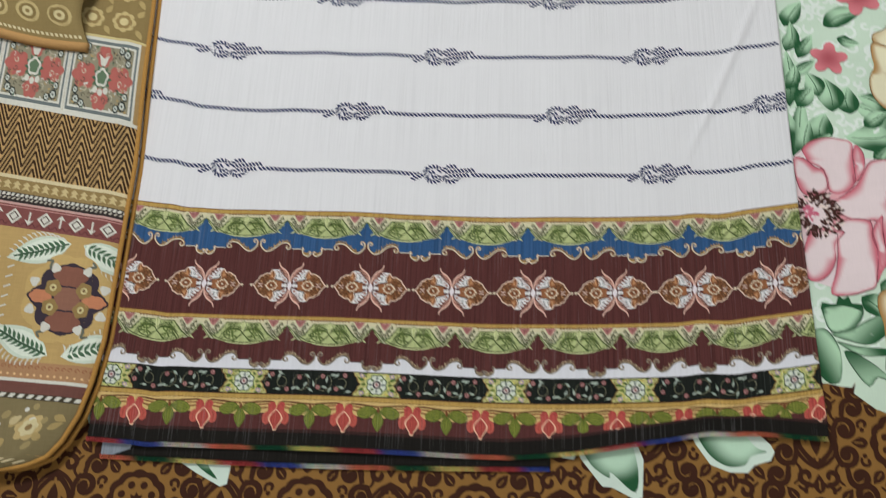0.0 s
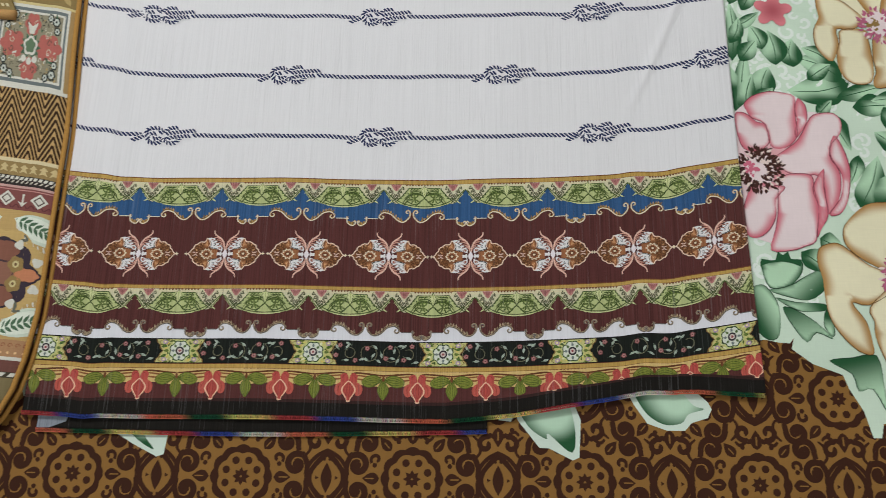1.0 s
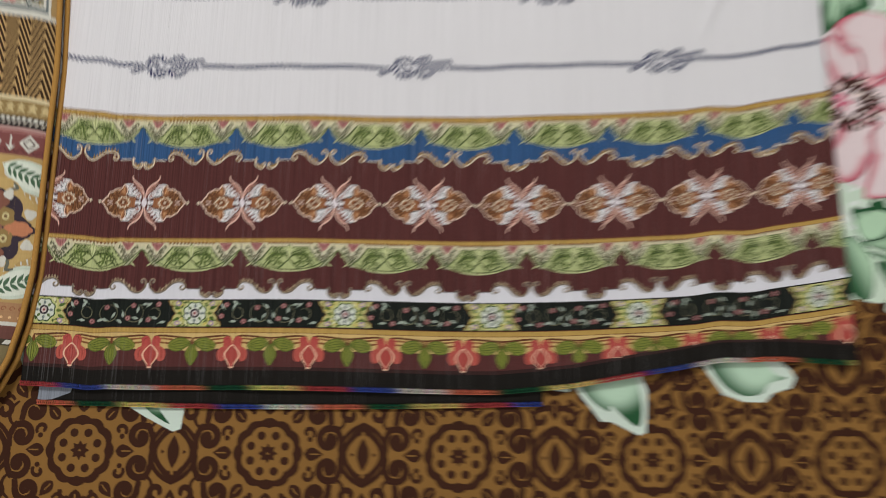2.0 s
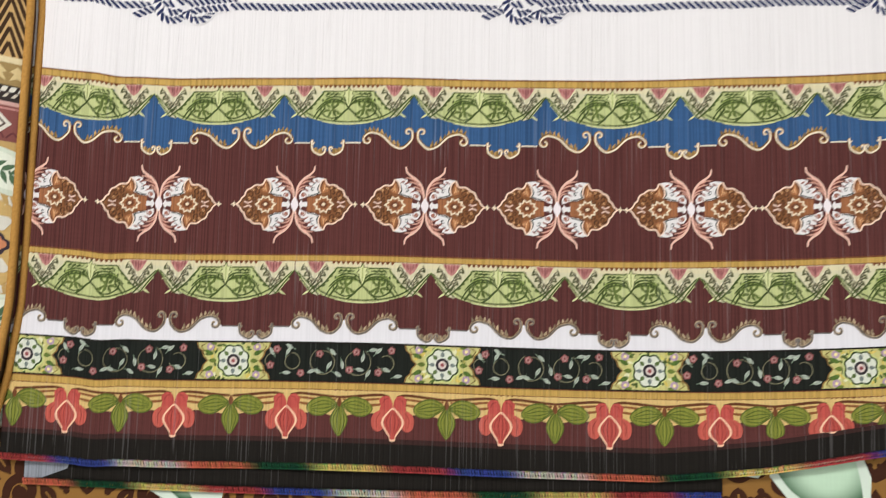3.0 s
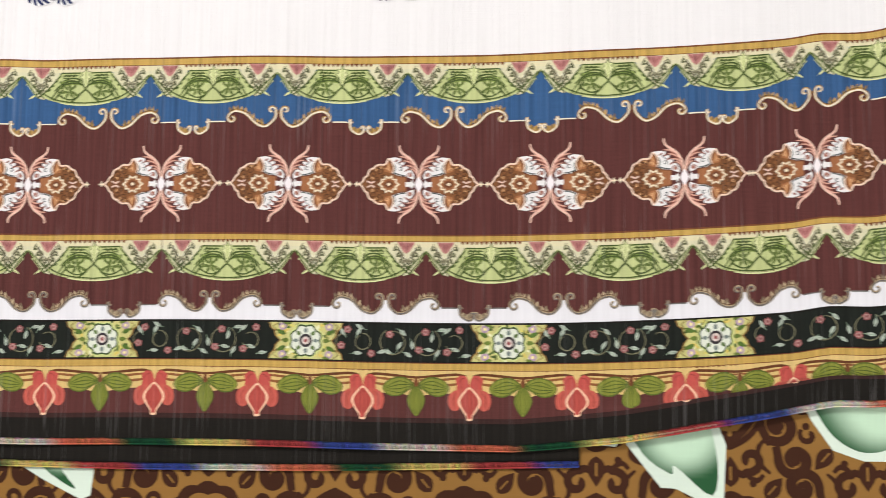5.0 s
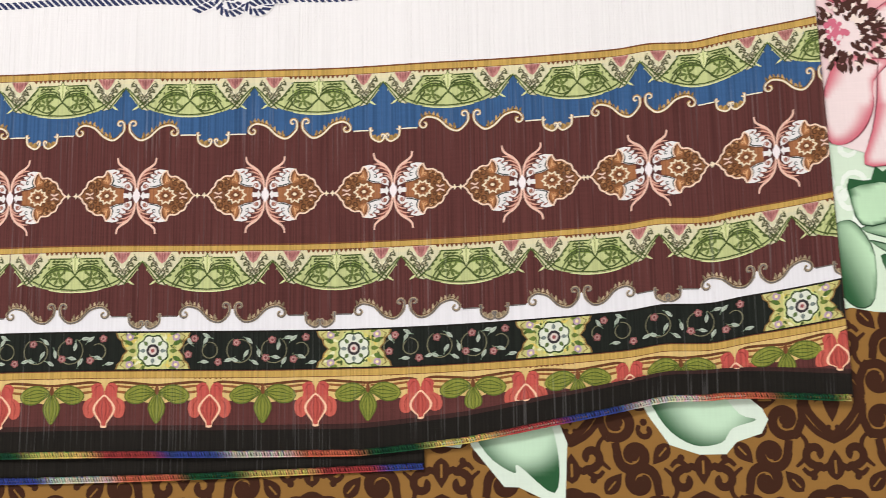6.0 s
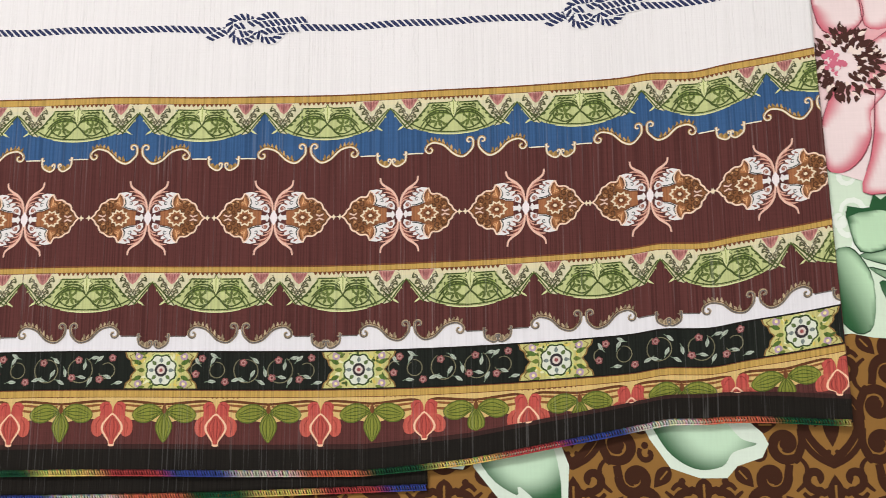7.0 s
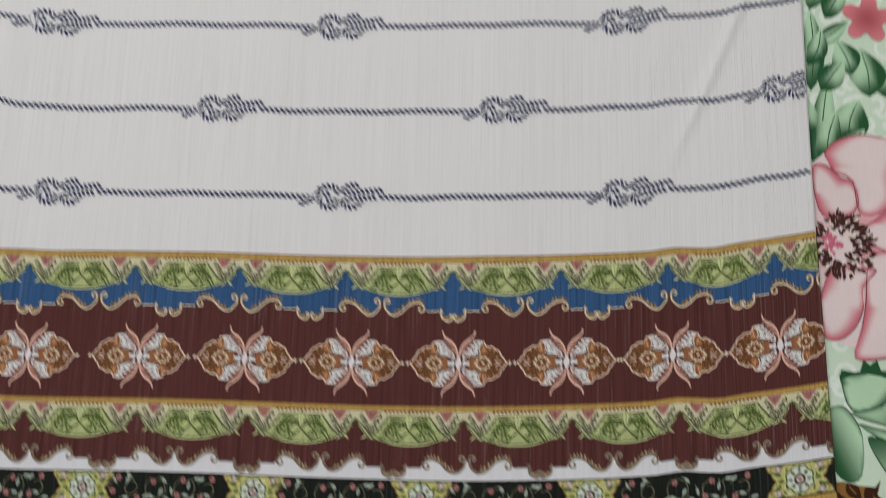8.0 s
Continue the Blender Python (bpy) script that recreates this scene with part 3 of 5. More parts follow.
LOWER_GOLD = ([(-8, 4), (-32, 16), (-46, 29), (-48, 42), (-43, 53), (-25, 69), (-8, 72), (7, 70), (3, 42), (-5, 38), (-7, 25), (-5, 12)],
              [(-6, 1), (-29, 12), (-50, 30), (-60, 32), (-71, 27), (-74, 14), (-71, -1), (-71, -17), (-69, -36), (-61, -52), (-48, -66), (-36, -69), (-35, -58), (-38, -40), (-48, -23), (-34, -25), (-13, -13)],
              [(-10, -8), (-33, -27), (-31, -40), (-32, -52), (-28, -68), (-20, -87), (-8, -83), (1, -27)])
for cx, cy, seed, shapes, angles in ((0.400, 0.243, 40, UPPER_GOLD, (110, 65, 20, -25)), (0.385, -0.016, 60, LOWER_GOLD, (55, 10, -35, -75)), (0.53, 0.11, 90, (), (0, 60, 120, 180, 240, 300))):
    heart = stamens(cx, cy, 0.010, 0.019, lin(186, 84, 122), lin(236, 214, 206), lin(150, 116, 50), 120, seed)
    for i, a in enumerate(angles):
        petal_print(cx, cy, a, 0.075, 0.056, PETAL_GOLD, PETAL_STRAW, INK_GOLD, 12 + 0.3 * i, seed + i).parent = heart
    for i, shape in enumerate(shapes):
        painted("petal", (cx, cy), shape, PETAL_GOLD, PETAL_STRAW, INK_GOLD, 14 + 1.2 * i, 2.1 * i + seed, 13.0).parent = heart
for cx, cy, rad, turn in ((0.297, 0.259, 0.0195, 10), (0.335, 0.335, 0.024, 40)):
    p = Print(1.0)
    p.fill(lobes((cx, cy), rad, 5, 0.52, 7, turn), PETAL_PINK, 17, 0.003, lambda x, y: blend(lin(178, 62, 78), lin(222, 112, 124), math.hypot(x - cx, y - cy) / rad))
    p.make("small_blossom", SHEETING, flat, bed_sheet, "small coral red printed blossom")

# three leaves with pale rims that lie over the brown border
SPILLED = [([(0.036, -0.125), (0.042, -0.146), (0.060, -0.1685), (0.068, -0.1688), (0.088, -0.1785), (0.0935, -0.176), (0.0955, -0.145), (0.085, -0.118)],
            [(0.046, -0.132), (0.052, -0.150), (0.066, -0.160), (0.068, -0.156), (0.086, -0.170), (0.088, -0.148), (0.078, -0.126)]),
           ([(0.132, -0.112), (0.141, -0.131), (0.152, -0.147), (0.168, -0.1525), (0.183, -0.1525), (0.189, -0.146), (0.203, -0.1415), (0.207, -0.134), (0.204, -0.128), (0.186, -0.112)],
            [(0.146, -0.118), (0.152, -0.136), (0.166, -0.146), (0.180, -0.145), (0.186, -0.138), (0.198, -0.134), (0.190, -0.131), (0.176, -0.118)]),
           ([(-0.314, -0.150), (-0.303, -0.162), (-0.288, -0.1705), (-0.266, -0.181), (-0.260, -0.179), (-0.257, -0.150)],
            [(-0.292, -0.150), (-0.288, -0.163), (-0.270, -0.174), (-0.279, -0.162), (-0.276, -0.150)]),
           ([(0.02, -0.135), (0.026, -0.146), (0.036, -0.147), (0.042, -0.135)], [(0.027, -0.137), (0.030, -0.142), (0.034, -0.142), (0.036, -0.137)])]
for k, (rim, inner) in enumerate(SPILLED):
    p = Print(1.0)
    p.fill(rim, lin(214, 230, 216), 6, 0.004)
    mid = np.array(inner).mean(0)
    reach = max(math.dist(mid, q) for q in inner)
    inner = [tuple(mid + 1.1 * (np.array(q) - mid)) for q in inner]
    p.fill(smooth(inner, 4, True), GREEN_IN, 7, 0.0025,
           lambda x, y: blend(lin(192, 226, 196), GREEN_EDGE, 1.3 * math.dist((x, y), mid + np.array((0.003, 0.004))) / reach - 0.30 + 0.7 * (mid[1] - y) / reach))
    p.make("spilled_leaf", SHEETING, flat, bed_sheet, "pale-rimmed green leaf printed over the brown border")

# ---- the printed cotton with its border ----
U0, U1, V0, V1 = -0.386, 0.248, -0.1475, 0.56


def drape(u, v):
    """The cloth's print plane laid on the bed: lines rise to both ends, the hem is ruffled up on one side."""
    u, v = np.asarray(u, float), np.asarray(v, float)
    rise = 0.023 * np.clip((u + 0.02) / 0.267, 0, 1.3) ** 2.2
    left = np.clip((-0.29 - u) / 0.092, 0, 1.4) ** 1.5 * np.interp(v, [-0.1, 0.077, 0.19], [0.0015, 0.0072, 0.015])
    ruffle = np.interp(u, [-0.02, 0.04, 0.085, 0.133, 0.18, 0.215, 0.25], [0, 0.0045, 0.0105, 0.0155, 0.0165, 0.010, 0.002])
    k = np.clip((-0.1235 - v) / 0.0095, 0, 1)
    k = k * k * (3 - 2 * k)
    y = v + rise + left + ruffle * k + 0.0006 * np.sin(23 * u + 4 * v)
    y += 0.0014 * np.exp(-((u - 0.150) / 0.012) ** 2) - 0.0012 * np.exp(-((u - 0.178) / 0.012) ** 2) - 0.0012 * np.exp(-((u + 0.333) / 0.010) ** 2)
    z = 0.0010 * np.sin(31 * u + 3 * v) + 0.0005 * np.sin(67 * u - 9 * v + 1) + 0.0003 * np.sin(25 * v)
    z += 0.0022 * np.exp(-((u + 0.338 + 0.02 * v) / 0.010) ** 2) * np.clip((v + 0.12) / 0.2, 0, 1)
    d = (u - 0.152) * 0.905 - (v - 0.142) * 0.425
    s = (u - 0.152) * 0.425 + (v - 0.142) * 0.905
    z += 0.0026 * np.exp(-(d / 0.0045) ** 2) * np.clip(s / 0.05 + 0.3, 0, 1) * np.clip((0.2 - s) / 0.05, 0, 1)
    z += 0.17 * ruffle * k * np.clip((v + 0.156) / 0.023, 0, 1)
    lean = 0.012 * np.clip((v - 0.08) / 0.2, 0, 1.5) * np.clip((-u - 0.3) / 0.086, 0, 1)
    lean = lean - 0.004 * np.clip((0.08 - v) / 0.2, 0, 1) * np.clip((u - 0.16) / 0.088, 0, 1)
    return u - lean, y, z + 0.0007


printed_cloth = new("printed_cloth")
tagged(printed_cloth, "white slub cotton garment panel with knotted-rope print and ornate border", "cloth")
CLIP = (U0 + 0.0004, U1 - 0.0004, V0, V1)


def ground_dye(v):
    """White above the border, maroon behind it, black at the hem."""
    return np.where((v < -0.132)[:, None], BLACK, np.where((v < 0.0712)[:, None], MAROON, WHITE))


front_panel = panel("front_panel", COTTON, drape, printed_cloth, U0, U1, V0, V1, 0.002, ground_dye, 0, 0.0007, "white slub cotton")


def under(u, v):
    x, y, z = drape(u, v)
    k = np.clip((u + 0.373) / 0.388, 0, 1)
    return x, v - 0.0125 + 0.004 * k - 0.003 * np.sin(np.pi * k), np.full(len(x), -0.0022) + 0.0004 * np.sin(40 * u)


panel("back_panel", COTTON, under, printed_cloth, -0.373, 0.016, -0.1475, -0.06, 0.004, BLACK, 0, 0.0006, "black hem of the layer beneath")
lining = Print(1.0)
lining.fill([(-0.3728, -0.1465), (-0.362, -0.1455), (-0.348, -0.1400), (-0.344, -0.128), (-0.3728, -0.12)], lin(140, 146, 158), 2)
lining.make("turned_lining", COTTON, under, printed_cloth, "grey wrong side of the cloth")


def band(name, v0, v1, colour, lift, label=""):
    return panel(name, COTTON, drape, front_panel, CLIP[0], CLIP[1], v0, v1, 0.002, colour, lift, 0, label)


band("maroon_band", -0.0795, 0.0690, MAROON, 1, "maroon printed ground")
for v0, v1 in ((0.0690, 0.0734), (-0.0338, -0.0300), (-0.1058, -0.1014)):
    band("gold_stripe", v0, v1, GOLD, 2, "mustard gold stripe")
    for e in (v0, v1):
        band("dark_line", e - 0.0005, e + 0.0004, STEM, 3)
band("maroon_band", -0.1335, -0.1056, MAROON, 1)
band("black_hem", -0.1475, -0.1330, BLACK, 2, "black hem")
band("hem_fade", -0.1345, -0.1318, lin(58, 36, 34), 2.6)

# blue band with its scrolled lower edge
HALF = [(0, 1.5), (2.6, -4), (7.5, -8.2), (13, -6.5), (19, -1), (25, 0.8), (29, -1), (31.5, -5.6), (40.5, -5.6), (42.5, -10), (46.5, -12.4), (50.4, -10.5)]
BLUE_U = (-0.3570, -0.2565, -0.1550, -0.0540, 0.0460, 0.1456, 0.2445)


def scrolls(centre, period, v, half, curls, ink, ink_b):
    """A pair of scrolls with curled ends and leafy backs, and the smaller pair between it and the next."""
    p = Print()
    p.at = (centre, v)
    k = period / 101.0
    dark = lin(96, 66, 40)
    for s in (1, -1):
        def m(pts):
            return [(s * x * k, y) for x, y in pts]
        main = spiral((3.9, curls), 2.3, 180, -0.85, 10, 0.3)[::-1] + smooth([(1.5, curls - 2.2), half[1], half[2], half[3], half[4], half[5], (28.4, half[5][1] - 1.3)], 5)
        main += spiral((27.4, half[5][1] - 4.4), 2.8, 50, -0.9, 12, 0.3)
        hump = [half[2], half[3], half[4], half[5], half[6]]
        for j in range(17):
            x = 9.0 + 1.18 * j
            base = np.interp(x, [q[0] for q in hump], [q[1] for q in hump])
            tall = 2.2 + 1.6 * abs(math.sin(0.9 * j + 0.4))
            p.fill(m(turned(blade(tall, 1.4), (x, base + 0.3), 66 + 30 * (j % 2))), (ink_b, tuple(0.6 * c for c in ink_b), tuple(1.25 * c for c in ink_b))[j % 3], 5)
        p.stroke(m(main), 1.9, ink_b, 5, 0.35)
        p.stroke(m([(x, y + 0.9) for x, y in main[9:-9]]), 0.45, dark, 6, 0.5)
        p.stroke(m([(x, y - 0.35) for x, y in main]), 0.9, ink, 6, 0.35)
        p.stroke(m([(31.5, half[7][1]), (36, half[7][1] + 0.1), (40.6, half[8][1])]), 0.75, ink, 5)
        small = spiral((42.6, half[8][1] + 0.6), 1.5, 120, 0.6, 7, 0.3)[::-1] + smooth([(41.6, half[8][1] - 1), half[9], half[10], (49.0, half[11][1] - 0.8), (49.7, half[11][1] + 1.0)], 5) + spiral((48.7, half[11][1] + 1.6), 1.2, 0, 0.7, 7, 0.3)
        for j, x in enumerate((43.0, 44.4, 45.8, 47.2)):
            p.fill(m(turned(blade(3.2, 1.8), (x, half[10][1] + 1.4 - 0.3 * j), 74 + 14 * (j % 2))), (ink_b, tuple(0.6 * c for c in ink_b))[j % 2], 5)
        p.stroke(m(small), 1.5, ink_b, 5, 0.2)
        p.stroke(m([(x, y - 0.2) for x, y in small]), 0.85, ink, 6, 0.3)
    return p


blue = Print()
edge = []
for c in BLUE_U:
    edge += [(c * 1000 - x, y) for x, y in HALF[:0:-1]] + [(c * 1000 + x, y) for x, y in HALF]
blue.at = (0.0, 0.0405)
blue.fill(smooth(edge, 3) + [(400, 28.2), (-400, 28.2)], BLUE, 2)
blue.make("blue_band", COTTON, drape, front_panel, "deep blue printed band with a scrolled edge", CLIP)
for c in BLUE_U:
    scrolls(c, 100.6, 0.0405, HALF, 1.2, lin(232, 220, 200), lin(182, 142, 74)).make("scroll_ornament", COTTON, drape, front_panel, "cream and gold scrolls", CLIP)

HALF_W = [(0, 0.5), (2.6, -3.5), (7, -7), (13, -5.6), (19, 0), (25, 1.8), (29, 0), (31.5, -3.9), (40.5, -3.9), (42.5, -8.2), (46.5, -10.6), (50.4, -9)]
WHITE_U = (-0.3950, -0.2940, -0.1925, -0.0918, 0.0076, 0.1059, 0.2030)
white = Print()
edge = []
for c in WHITE_U:
    edge += [(c * 1000 - x, y) for x, y in HALF_W[:0:-1]] + [(c * 1000 + x, y) for x, y in HALF_W]
white.at = (0.0, -0.0670)
white.fill([(-450, -12.8), (400, -12.8)] + smooth(edge, 3)[::-1], lin(226, 224, 232), 2)
white.make("white_band", COTTON, drape, front_panel, "white band with a scrolled upper edge", CLIP)
for c in WHITE_U:
    scrolls(c, 100.6, -0.0670, HALF_W, 1.8, lin(112, 106, 104), lin(176, 154, 122)).make("scroll_ornament", COTTON, drape, front_panel, "grey and tan scrolls", CLIP)


PALE_LEAF, GREEN_INK, GARLAND = lin(212, 216, 156), lin(76, 92, 42), lin(212, 206, 172)


def lunette(u, v, width):
    """A hanging green arch filled with looped foliage, a pink flower and a garland at each end; v is its flat top."""
    p = Print()
    p.at = (u, v)
    k = width / 76.0
    p.fill([(-38.2 * k, 0), (38.2 * k, 0), (38.2 * k, -3.4), (-38.2 * k, -3.4)], lin(218, 208, 170), 3)
    half = [(0, -3.0), (15, -3.2), (17.4, -6.8), (20.6, -11.2), (26.6, -16.6), (22, -19.4)] + smooth([(18, -20.6), (10, -21.8), (0, -22.3)], 3)
    p.fill([(x * k, y) for x, y in half] + [(-x * k, y) for x, y in half[-2:0:-1]], LIME, 4.5)
    p.stroke([(x * k, y) for x, y in smooth([(-15, -21.4), (-8, -22.5), (0, -22.9), (8, -22.5), (15, -21.4)], 4)], 0.9, PALE_LEAF, 5, 0.5)
    for i in range(13):
        x = (-16.5 + 2.75 * i) * k
        p.fill([(x - 1.1, 0), (x + 1.1, 0), (x + 0.5, -1.2), (x, -1.6), (x - 0.5, -1.2)], STEM, 5)
    for s in (1, -1):
        def m(pts):
            return [(s * x * k, y) for x, y in pts]

        def ink(pts, wide=0.72, n=4, colour=GREEN_INK, layer=6, taper=0.25):
            p.stroke(m(smooth(pts, n) if n > 1 else pts), 1.2 * wide, colour, layer, taper)
        # garland ground and the pale stripe that falls from the peak
        p.fill(m([(15.5, -3), (38.2, -3), (38.2, -5.2), (36.8, -7.0), (33.6, -11.2), (29.8, -15.4), (27.8, -18.4), (24.4, -19.4), (20.6, -15), (17.2, -8)]), GARLAND, 4)
        p.fill(m([(36.6, -5.6), (38.2, -4.6), (34.2, -11.6), (29.4, -17.8), (27.6, -18.4)]), PALE_LEAF, 5)
        # the body: rim, hatching, loops and oak leaves
        p.fill(m([(1.6, -11.4), (5.5, -8.4), (12, -7.2), (15.4, -9.2), (13.4, -11.6), (7, -10.6)]), lin(146, 164, 84), 5)
        ink([(3.2, -3.7), (14.6, -3.5), (15.4, -5.4), (17.6, -7.6), (20.8, -11.6), (26.4, -16.8)], 0.8, 1)
        ink([(4.6, -5.3), (12.6, -5.1), (13.4, -6.6), (10.4, -6.5)], 0.7, 1)
        ink([(0, -21.7), (10, -21.0), (18, -19.2), (24, -16.4), (27.4, -13.6)])
        ink([(0, -13.6), (2.4, -15.6), (5.4, -18.8), (8.6, -21.2)], 0.95)
        ink([(0, -13.6), (2.2, -10.8), (7, -9.6), (13, -10.8), (16.2, -14), (14.2, -17.6), (9.4, -19.6), (5.2, -18.4)], 0.8)
        ink([(1.2, -10.0), (4, -7.4), (9, -6.8), (13.6, -8.4)], 0.8)
        ink([(1.5, -11.0), (5, -8.8), (10, -8.4), (15, -10.8), (18.6, -14.4)], 0.8)
        ink([(13.6, -13.2), (16, -16.4), (18.8, -20.2)], 0.9)
        ink([(15.6, -12.4), (18.2, -15.8), (20.6, -19.6)], 0.7)
        for a, l, x, y in ((150, 4.8, 10, -14), (195, 4.6, 10, -14.6), (95, 3.8, 9.6, -13.4), (40, 4.2, 10.2, -13.6), (-10, 4.4, 10.4, -14.6), (-60, 4.0, 10, -15.4), (235, 4.2, 9.2, -15.4), (120, 3.0, 7, -12.6), (250, 2.8, 6.4, -15.2), (10, 3.0, 13, -12.6)):
            p.fill(m(turned(blade(l, 1.7), (x, y), a)), lin(98, 114, 54), 6)
        for j in range(9):
            p.fill(m(turned(blade(2.4, 1.0), (3.0 + 1.5 * j, -8.6 + 0.9 * math.sin(1.7 * j)), 200 + 40 * (j % 3))), GREEN_INK, 6)
            p.fill(m(turned(blade(2.2, 0.9), (4.0 + 1.5 * j, -18.6 + 3.4 * math.sin(0.34 * j)), 80 + 50 * (j % 3))), lin(98, 114, 54), 6)
        for x, y, a in ((16.6, -8, -20), (18.6, -10.6, -25), (20.6, -13, -30), (6, -4.6, -30), (8.6, -4.5, -30), (11.2, -4.4, -30)):
            p.fill(m(turned(blade(3.0, 1.3), (x, y), a)), GREEN_INK, 6)
        # crossed stems under the flower
        ink([(24.2, -19.2), (29.4, -13.4), (36.8, -5.8)], 0.75, 4)
        ink([(27.8, -18.8), (32.0, -13.2), (38.2, -5.2)], 0.7, 4)
        ink([(22.2, -13.0), (25, -15.6), (28.6, -18.4)], 0.75)
        ink([(24.2, -12.0), (27, -14.4), (30, -17.2)], 0.7)
        # pink flower and the spiked garland about it
        p.fill(m([(21.2, -0.2), (31.4, -0.2), (30, -2.8), (28.4, -5.4), (26.4, -6.8), (24.4, -5.4), (22.8, -2.8)]), lin(192, 128, 122), 5)
        for x, y, a, l in ((24.6, -0.4, -80, 4.2), (28.2, -0.4, -100, 4.2), (26.4, -0.4, -90, 6.0), (22.6, -0.4, -70, 2.6), (30, -0.4, -110, 2.6)):
            p.fill(m(turned(blade(l, 1.3), (x, y), a)), lin(158, 92, 92), 6)
        for x0, x1, side in ((20.4, 26.4, -1), (33.6, 27.2, 1)):
            zig = []
            for j in range(15):
                f = j / 14
                zig.append((x0 + (x1 - x0) * f + side * (0.9 if j % 2 else -0.5) * (1 - 0.4 * f), -1.4 - 13.4 * f))
            ink(zig, 0.6, 1, lin(86, 88, 62))
            for j in range(5):
                f = j / 5
                at = (x0 + (x1 - x0) * f - side * 1.6, -3.4 - 10 * f)
                p.fill(m(turned(blade(3.6, 1.5), at, -90 - side * 35)), lin(170, 162, 134) if j % 2 else lin(230, 224, 198), 6)
                ink([at, (at[0] - side * 0.9, at[1] - 1.8), (at[0] - side * 1.9, at[1] - 2.6)], 0.5, 1, lin(86, 88, 62), 7)
            for j in range(7):
                f = (j + 0.5) / 7.5
                at = (x0 + (x1 - x0) * f + side * 0.4, -1.6 - 13 * f)
                p.fill(m(turned(blade(2.6, 1.1), at, (-60 if side > 0 else -120) + side * 40 * (j % 2))), lin(92, 94, 62), 6)
                p.fill(m(turned(blade(2.2, 1.0), (at[0] - side * 1.8, at[1] - 0.8), -90 + side * 30 * (j % 2))), lin(120, 108, 88), 6)
        p.fill(m(turned(blade(5.0, 1.2), (29.6, -16.4), -34)), PALE_LEAF, 6)
        p.fill(m(turned(blade(2.6, 0.9), (34.4, -8.8), -62)), PALE_LEAF, 6)
    leaf = [(0, -0.8), (1.0, -3.2), (2.8, -3.0), (2.0, -5.0), (3.6, -6.2), (2.0, -7.4), (1.6, -9.8), (0, -13.0)]
    shape = leaf + [(-x, y) for x, y in leaf[-2:0:-1]]
    p.fill(shape, PALE_LEAF, 7)
    p.stroke(shape + shape[:1], 0.5, GREEN_INK, 8)
    p.stroke([(0, -3), (0, -11)], 0.5, lin(150, 164, 84), 8)
    return p


LUNETTE_BLUE = (-0.3490, -0.2710, -0.1942, -0.1185, -0.0428, 0.0330, 0.1080, 0.1815, 0.2545)
LUNETTE_MAROON = (-0.4180, -0.3400, -0.2618, -0.1828, -0.1065, -0.0326, 0.0415, 0.1145, 0.1876, 0.2600)
for c, wide in zip(LUNETTE_BLUE, (78, 77.4, 76.4, 75.8, 75.8, 75.6, 74.4, 73.4, 73)):
    lunette(c, 0.0690, wide).make("lunette", COTTON, drape, front_panel, "light green foliate arch above blue", CLIP)
for c, wide in zip(LUNETTE_MAROON, (78, 78, 78.6, 77.6, 75.2, 74, 73.6, 73, 72.8, 72.6)):
    lunette(c, -0.0338, wide).make("lunette", COTTON, drape, front_panel, "light green foliate arch above maroon", CLIP)


